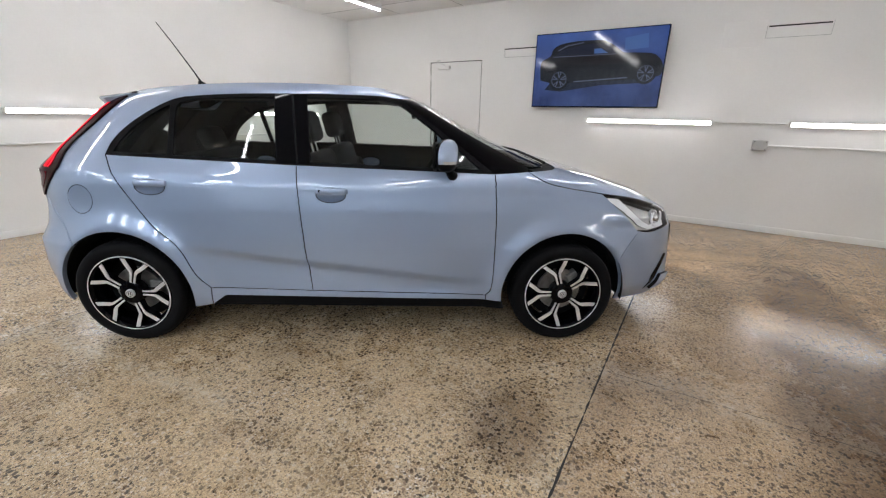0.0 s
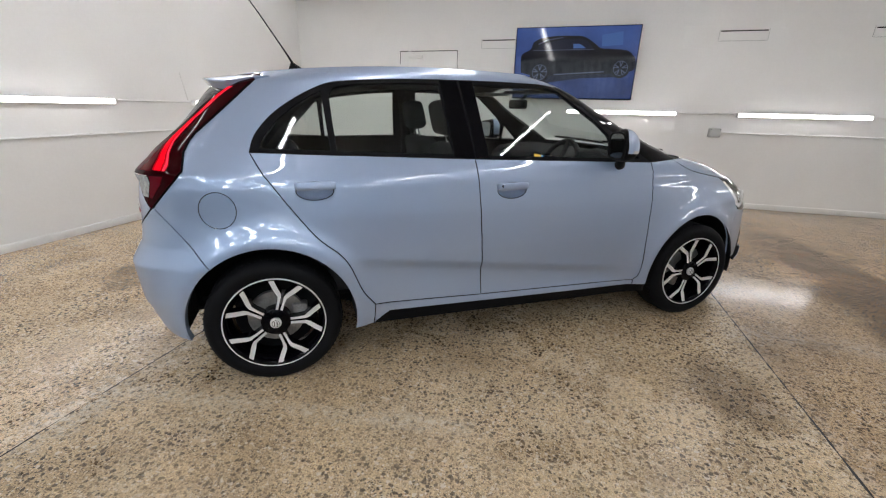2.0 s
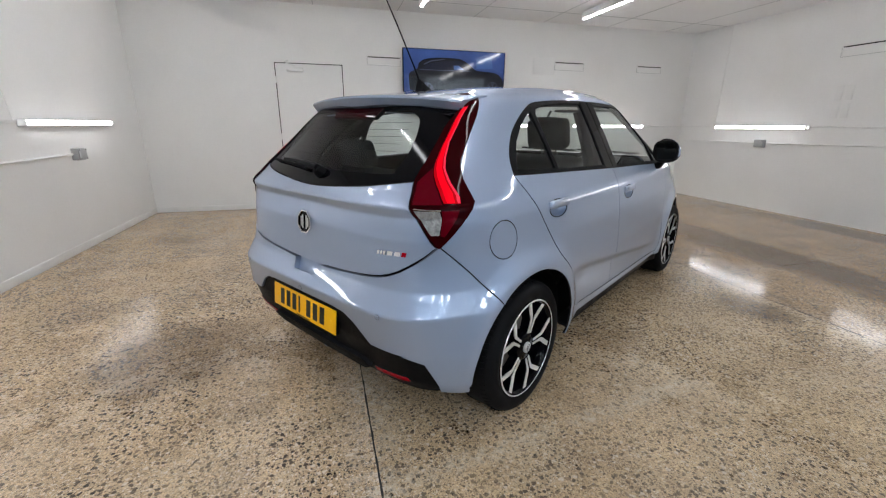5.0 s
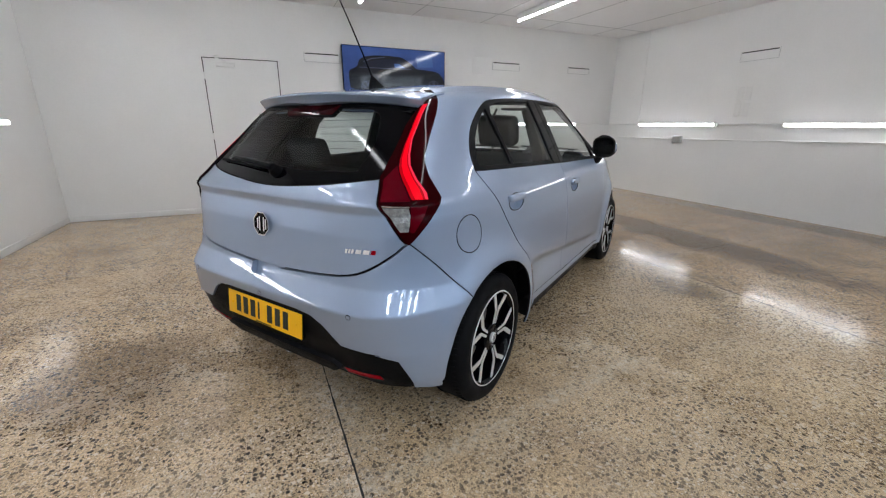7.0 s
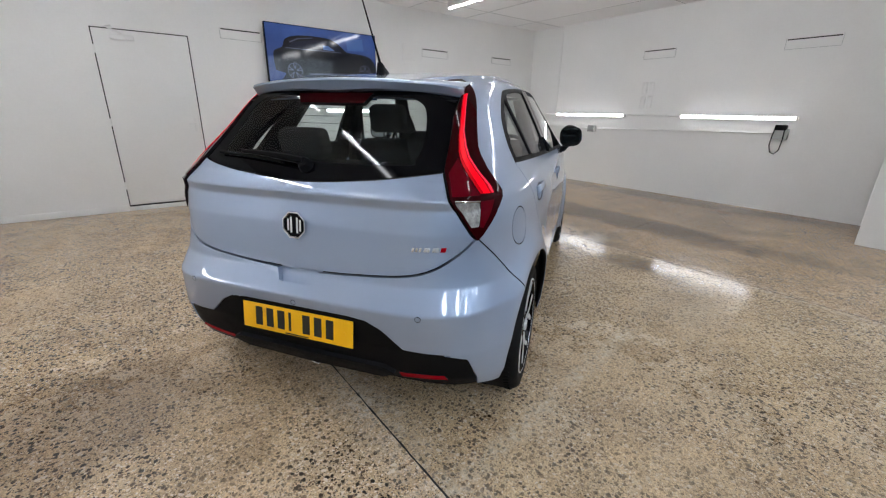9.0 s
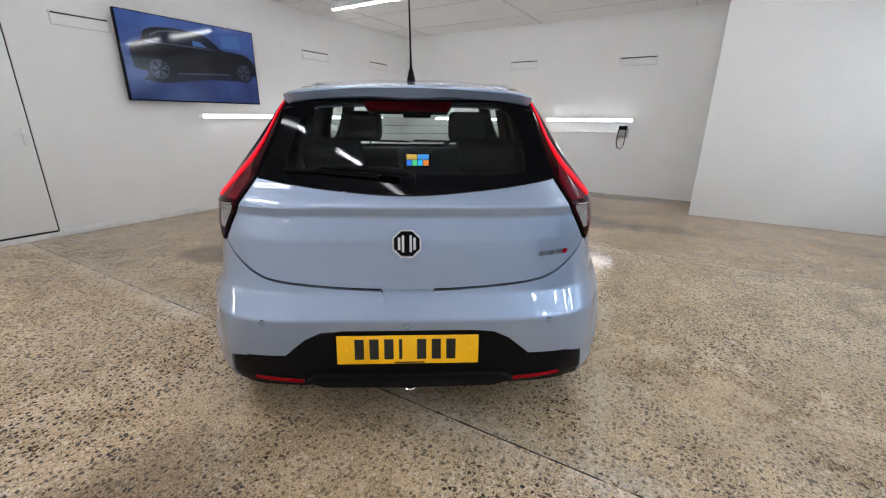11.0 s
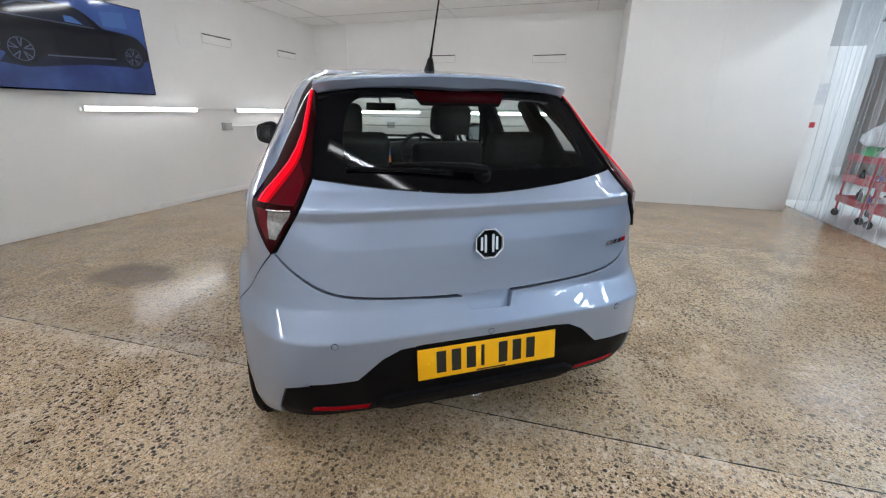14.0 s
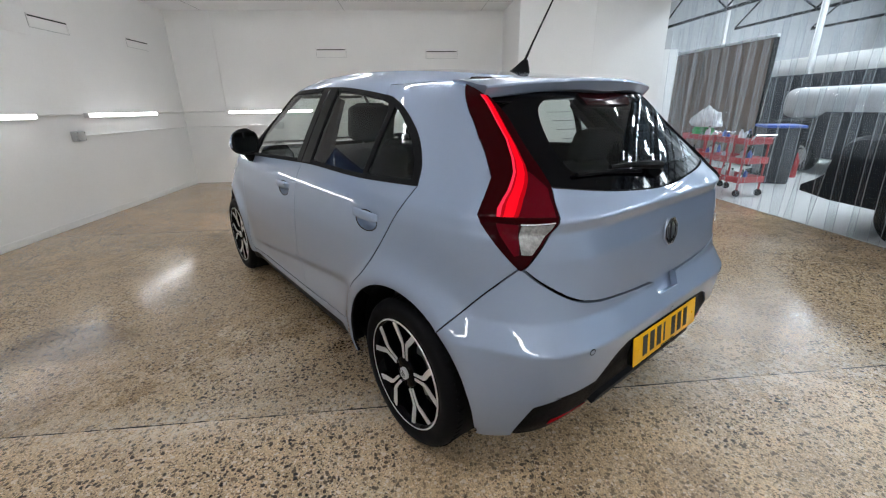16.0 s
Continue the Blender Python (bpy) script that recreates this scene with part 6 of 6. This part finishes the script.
for v in (-6.2, -8.4, -10.9, -13.6):
    ts = thing("roof_truss", BAY @ pose(SU0, v, 3.55), "dark steel lattice truss under the workshop roof", "truss", "roof trusses")
    span = SU1 - SU0
    for z in (0.0, 1.05):
        Geo().box((0, -0.03, z), (span, 0.03, z + 0.07), 0.004).put("chord", BLACK, ts)
    for k in range(13):
        x0, x1 = span * k / 13, span * (k + 1) / 13
        za, zb = (0.07, 1.05) if k % 2 else (1.05, 0.07)
        Geo().tube([(x0, 0, za), (x1, 0, zb)], 0.022, 6).put("web", BLACK, ts)
ROOFPANE = material("bright roof light", (0.8, 0.85, 0.9), 0.5, emit=(0.92, 0.965, 1.0), power=ROOFLIGHT)
for v in (-7.9, -10.1, -12.3, -14.5):
    for u in (-4.2, -1.8, 0.6, 3.0, 5.4, 7.8):
        rl = thing("roof_light", BAY @ pose(u, v, SZ - 0.001, 180, 0, 0), "bright glazed roof light in the workshop roof", "roof light", "roof lights")
        Geo().box((-0.30, -0.65, 0.0), (0.30, 0.65, 0.02)).put("pane", ROOFPANE, rl)
        for x in (-0.33, 0.31):
            Geo().box((x, -0.66, 0.0), (x + 0.02, 0.66, 0.05), 0.003).put("kerb", BLACK, rl)

PVCEDGE = material("strip edge", (0.75, 0.80, 0.86), 0.2, spec=0.8)
PVCEDGE.node_tree.nodes["Principled BSDF"].inputs["Alpha"].default_value = 0.45

# strips
random.seed(3)
rail = tagged(Geo().box((WEST, CURTAIN - 0.02, TOP - 0.06), (PIER + 0.06, CURTAIN + 0.03, TOP - 0.002), 0.004).put("curtain_rail", WHITEMETAL, m=BAY), "white rail along the curtain's top", "curtain rail")
u = PIER + 0.04
cur = thing("strip_curtain", BAY @ pose(0, CURTAIN, 0), "clear plastic strip curtain hanging to the floor", "curtain")
while u > WEST + 0.1:
    w = 0.30
    d = random.uniform(-0.012, 0.012)
    ph = random.uniform(0, 6)
    vs, fs = [], []
    cuts = ((0.0, 0.007), (0.004, 0.004), (0.012, 0.0), (0.06, 0.0), (0.15, 0.0), (0.24, 0.0), (0.288, 0.0), (0.296, 0.004), (0.30, 0.007))
    nz, nx = 10, len(cuts) - 1
    flip_side = 1 if ph > 3 else -1
    for i in range(nz + 1):
        z = 0.015 + (TOP - 0.06 - 0.015) * i / nz
        sway = 0.03 * math.sin(ph + z * 1.7) * (1 - i / nz)
        for dx, lip in cuts:
            vs.append((u - dx + sway * 0.6, d + sway + (0.016 * math.cos(math.pi * (dx / w - 0.5)) - lip) * flip_side, z))
    fs = [(i * (nx + 1) + j, i * (nx + 1) + j + 1, (i + 1) * (nx + 1) + j + 1, (i + 1) * (nx + 1) + j) for i in range(nz) for j in range(nx)]
    Geo().add(vs, fs).put("strip", PVC, cur, angle=80)
    for e in (0, nx):
        Geo().tube([vs[i * (nx + 1) + e] for i in range(nz + 1)], 0.0022, 5).put("strip_edge", PVCEDGE, cur)
    u -= 0.215

# tool trolleys
TLEN = 0.64


def trolley(m, label):
    tr = thing("tool_trolley", m, label, "trolley", "red trolleys")
    for z in (0.20, 0.47, 0.74):
        Geo().box((0, 0, z), (TLEN, 0.42, z + 0.012), 0.002).put("shelf", RED, tr)
        for lo, hi in (((0, 0, z + 0.0125), (TLEN, 0.012, z + 0.085)), ((0, 0.408, z + 0.0125), (TLEN, 0.42, z + 0.085)), ((0, 0.0125, z + 0.0125), (0.012, 0.4075, z + 0.085)), ((TLEN - 0.012, 0.0125, z + 0.0125), (TLEN, 0.4075, z + 0.085))):
            Geo().box(lo, hi, 0.003).put("shelf_lip", RED, tr)
    for x in (0.03, TLEN - 0.03):
        for y in (0.03, 0.39):
            Geo().tube([(x, y, 0.10), (x, y, 0.83)], 0.014, 8).put("post", RED, tr)
            Geo().lathe([(0.0001, -0.014), (0.045, -0.014), (0.05, -0.008), (0.05, 0.008), (0.045, 0.014), (0.0001, 0.014)], Matrix.Translation((x, y, 0.0505)) @ pose(0, 0, 0, 90, 0, 20), 20).put("caster", BLACK, tr)
    Geo().tube([(-0.01, 0.05, 0.80), (-0.08, 0.05, 0.87), (-0.08, 0.37, 0.87), (-0.01, 0.37, 0.80)], 0.011, 8).put("handle", CHROME, tr)
    return tr


def bottle(m, r, h, mat, label):
    t = thing("bottle", m, label, "bottle", "bottles on the trolleys")
    Geo().lathe([(0.0001, 0), (r, 0.0), (r, h * 0.66), (r * 0.45, h * 0.80), (r * 0.35, h * 0.88)], None, 16).put("bottle_body", mat, t)
    Geo().lathe([(r * 0.42, h * 0.88), (r * 0.42, h), (0.0001, h)], None, 14).put("cap", BLACK, t)


def heap(m, name, mat, sx, sy, sz, label, seed):
    bm = bmesh.new()
    bmesh.ops.create_icosphere(bm, subdivisions=4, radius=1.0)
    for v in bm.verts:
        q = v.co * 1.7 + Vector((seed * 3.1, 0, 0))
        f = 1 + 0.34 * noise.noise(q) + 0.20 * noise.noise(q * 2.6) + 0.08 * noise.noise(q * 6)
        v.co = Vector((v.co.x * sx * f, v.co.y * sy * f, max(-0.25, v.co.z) * sz * f))
    zmin = min(v.co.z for v in bm.verts)
    for v in bm.verts:
        v.co.z -= zmin
    tagged(Geo().take(bm).put(name, mat, angle=180, m=m), label, "cloth")


random.seed(11)
for k, TM in enumerate((bay(2.62, -5.18, 0.006, 4), bay(3.36, -5.16, 0.006, -3))):
    trolley(TM, "red steel three-shelf trolley loaded with bottles and cloths")
    for z in (0.753, 0.483, 0.213):
        for i in range(6 if z > 0.7 else 5):
            mt, nm = random.choice(((CLOTH, "pale plastic bottle on the trolley shelf"), (BLUE, "blue plastic bottle on the trolley shelf"), (GREEN, "green plastic bottle on the trolley shelf"), (BLACK, "black plastic bottle on the trolley shelf"), (CLOTH, "pale plastic bottle on the trolley shelf")))
            bottle(TM @ pose(0.08 + 0.095 * i + random.uniform(-0.015, 0.015), random.uniform(0.07, 0.35), z), random.uniform(0.024, 0.036), random.uniform(0.13, 0.22), mt, nm)
    heap(TM @ pose(0.30, 0.12, 0.4825), "folded_cloth", CLOTH, 0.13, 0.07, 0.05, "pale folded cloth on a trolley shelf", 7 + k)
heap(TM @ pose(0.42, 0.22, 0.7525), "green_cloth", GREEN, 0.19, 0.15, 0.17, "crumpled bright green cloth heaped on the trolley", 2)
heap(TM @ pose(0.36, 0.22, 0.93), "white_bag", CLOTH, 0.26, 0.17, 0.22, "pale crumpled plastic bag on the trolley", 5)

# wheeled bin
wb = thing("wheeled_bin", bay(3.70, -6.25, 0.006, 62), "dark wheeled bin with a bright blue lid", "bin")
g = Geo()
secs = [(0.0, 0.19, 0.23), (0.05, 0.20, 0.245), (0.80, 0.245, 0.285), (0.90, 0.25, 0.29)]
vs = []
for z, a, b in secs:
    vs += [(-a, -b, z), (a, -b, z), (a, b, z), (-a, b, z)]
g.add(vs, [(i * 4 + k, i * 4 + (k + 1) % 4, (i + 1) * 4 + (k + 1) % 4, (i + 1) * 4 + k) for i in range(3) for k in range(4)] + [(3, 2, 1, 0)])
g.put("bin_body", NAVY, wb)
Geo().box((-0.27, -0.31, 0.90), (0.29, 0.31, 0.945), 0.015).put("lid", BLUE, wb, "bright blue lid")
for y in (-0.22, 0.22):
    Geo().lathe([(0.0001, -0.025), (0.095, -0.025), (0.10, 0.0), (0.095, 0.025), (0.0001, 0.025)], Matrix.Translation((0.20, y, 0.10)) @ pose(0, 0, 0, 90, 0, 0), 24).put("bin_wheel", BLACK, wb)
for z, w in ((0.66, 0.12), (0.62, 0.16), (0.59, 0.16)):
    Geo().box((-0.250, -w / 2, z), (-0.243, w / 2, z + 0.012)).put("label_bar", CLOTH, wb)

# fire extinguisher
fx = thing("fire_extinguisher", bay(4.02, -6.98, 0.006), "red fire extinguisher standing on the floor", "extinguisher")
Geo().lathe([(0.0001, 0), (0.060, 0), (0.065, 0.02), (0.065, 0.30), (0.04, 0.36), (0.02, 0.44)], None, 24).put("cylinder", RED, fx)
Geo().tube([(0, 0, 0.44), (0, 0, 0.50), (-0.07, 0, 0.52)], 0.014, 8).put("valve", BLACK, fx)
Geo().tube([(0.02, 0, 0.48), (0.09, 0, 0.40), (0.10, 0, 0.12)], 0.009, 8).put("hose", BLACK, fx)

# partition, door panel, shelf beam
pt = thing("partition", bay(5.45, -7.35, 0), "brown boarded partition with upright seams", "partition")
for i in range(5):
    Geo().box((0.72 * i, 0, 0.0), (0.72 * i + 0.713, 0.05, 2.50), 0.006).put("board", BROWN, pt)
Geo().box((-0.06, -0.01, 0), (-0.003, 0.06, 2.50), 0.004).put("end_post", BLACK, pt)
Geo().box((-0.06, -0.012, 2.505), (3.6, 0.062, 2.56), 0.004).put("top_rail", WHITEMETAL, pt)
sd = thing("white_cupboard", bay(5.10, -5.15, 0.006), "tall white steel cupboard with pinned papers", "cupboard")
Geo().box((0, 0, 0), (0.5, 0.6, 2.25), 0.01).put("cabinet_body", WHITEMETAL, sd)
Geo().box((-0.006, 0.02, 0.30), (-0.0005, 0.58, 2.20), 0.002).put("cabinet_door", WHITEMETAL, sd)
Geo().box((-0.012, 0.30, 1.45), (-0.0065, 0.50, 1.75)).put("paper_sheet", CLOTH, sd)
Geo().box((-0.012, 0.36, 1.12), (-0.0065, 0.43, 1.20)).put("paper_sheet", RED, sd)
Geo().box((-0.0005, 0.0, 0.0), (0.5, -0.02, 0.28), 0.004).put("kick_plate", GREYBOX, sd)
bm_ = thing("shelf_beam", bay(4.2, -10.4, 1.95), "broad white painted beam across the workshop", "beam")
Geo().box((0, 0, 0), (6.8, 0.10, 0.42), 0.01).put("beam_face", WHITEMETAL, bm_)
for x in (0.1, 3.3, 6.6):
    Geo().box((x, 0.12, -1.945), (x + 0.10, 0.22, 3.20), 0.006).put("beam_post", WHITEMETAL, bm_)
Geo().box((0.0, 0.28, -1.94), (6.8, 0.34, 0.0), 0.004).put("dark_back", NAVY, bm_, "dark boarding below the beam")
wd = thing("high_window", bay(4.5, SHOP - 4.44, 2.9), "bright high window in the far workshop wall", "window")
Geo().box((0, 0, 0), (5.6, 0.03, 1.3)).put("daylight_pane", material("bright sky pane", (0.8, 0.85, 0.9), 0.5, emit=(0.85, 0.93, 1.0), power=1.6), wd)
for x in np.linspace(0, 5.6, 5):
    Geo().box((x - 0.03, 0.0305, 0), (x + 0.03, 0.06, 1.3), 0.004).put("glazing_bar", BLACK, wd)


def vehicle(m, name, label, cover):
    """A dark parked vehicle seen through the curtain."""
    t = thing(name, m, label, "car")
    prof = [(-2.1, 0.35), (-2.15, 0.70), (-2.05, 0.95), (-1.2, 1.02), (-0.7, 1.45), (0.9, 1.50), (1.5, 1.05), (2.0, 0.95), (2.15, 0.60), (2.05, 0.32), (-2.1, 0.30)]
    pts = curve(prof, 4)
    vs, k = [], len(pts)
    ws = [(-0.86, 0.93), (-0.80, 1.0), (0.0, 1.0), (0.80, 1.0), (0.86, 0.93)]
    for y, s in ws:
        vs += [(a * (0.97 + 0.03 * s), y * (1.0 if b < 1.0 else 1.0 - 0.35 * (b - 1.0)), 0.3 + (b - 0.3) * s) for a, b in pts]
    Geo().add(vs, [(i * k + j, i * k + (j + 1) % k, (i + 1) * k + (j + 1) % k, (i + 1) * k + j) for i in range(4) for j in range(k)] + [tuple(range(k)), tuple(range(5 * k - 1, 4 * k - 1, -1))]).put("body", NAVY, t)
    for x in (-1.3, 1.3):
        for y in (-0.80, 0.80):
            w = new("wheel")
            w.parent = t
            w.matrix_basis = pose(x, y, 0.31, 90, 0, 0)
            Geo().lathe([(0.20, -0.10), (0.30, -0.09), (0.31, 0.0), (0.30, 0.09), (0.20, 0.10)], None, 32).put("tyre", RUBBER, w)
            Geo().lathe([(0.0001, -0.09), (0.19, -0.085), (0.205, -0.10), (0.205, 0.10), (0.19, 0.085), (0.0001, 0.09)], None, 32).put("rim", STEEL, w)
    for y in (-0.62, 0.62):
        Geo().box((-2.16, y - 0.10, 0.66), (-2.08, y + 0.10, 0.86), 0.02).put("tail_lamp", REDPLAIN, t)
        Geo().box((2.02, y - 0.14, 0.66), (2.13, y + 0.14, 0.80), 0.03).put("headlamp", LAMPGREY, t)
    Geo().box((2.10, -0.25, 0.42), (2.175, 0.25, 0.52), 0.006).put("number_plate", CLOTH, t)
    if cover:
        cushion((-2.10, -0.82, 0.98), (1.60, 0.82, 1.56), 0.24).put("cover", CANVAS, t, "grey fabric cover")
    return t


vehicle(bay(3.35, -8.5, 0.006, 178), "covered_vehicle", "dark vehicle with a grey covered top in the workshop", True)
vehicle(bay(-0.95, -5.52, 0.006, 6), "parked_car", "dark glossy car parked beyond the curtain", False)
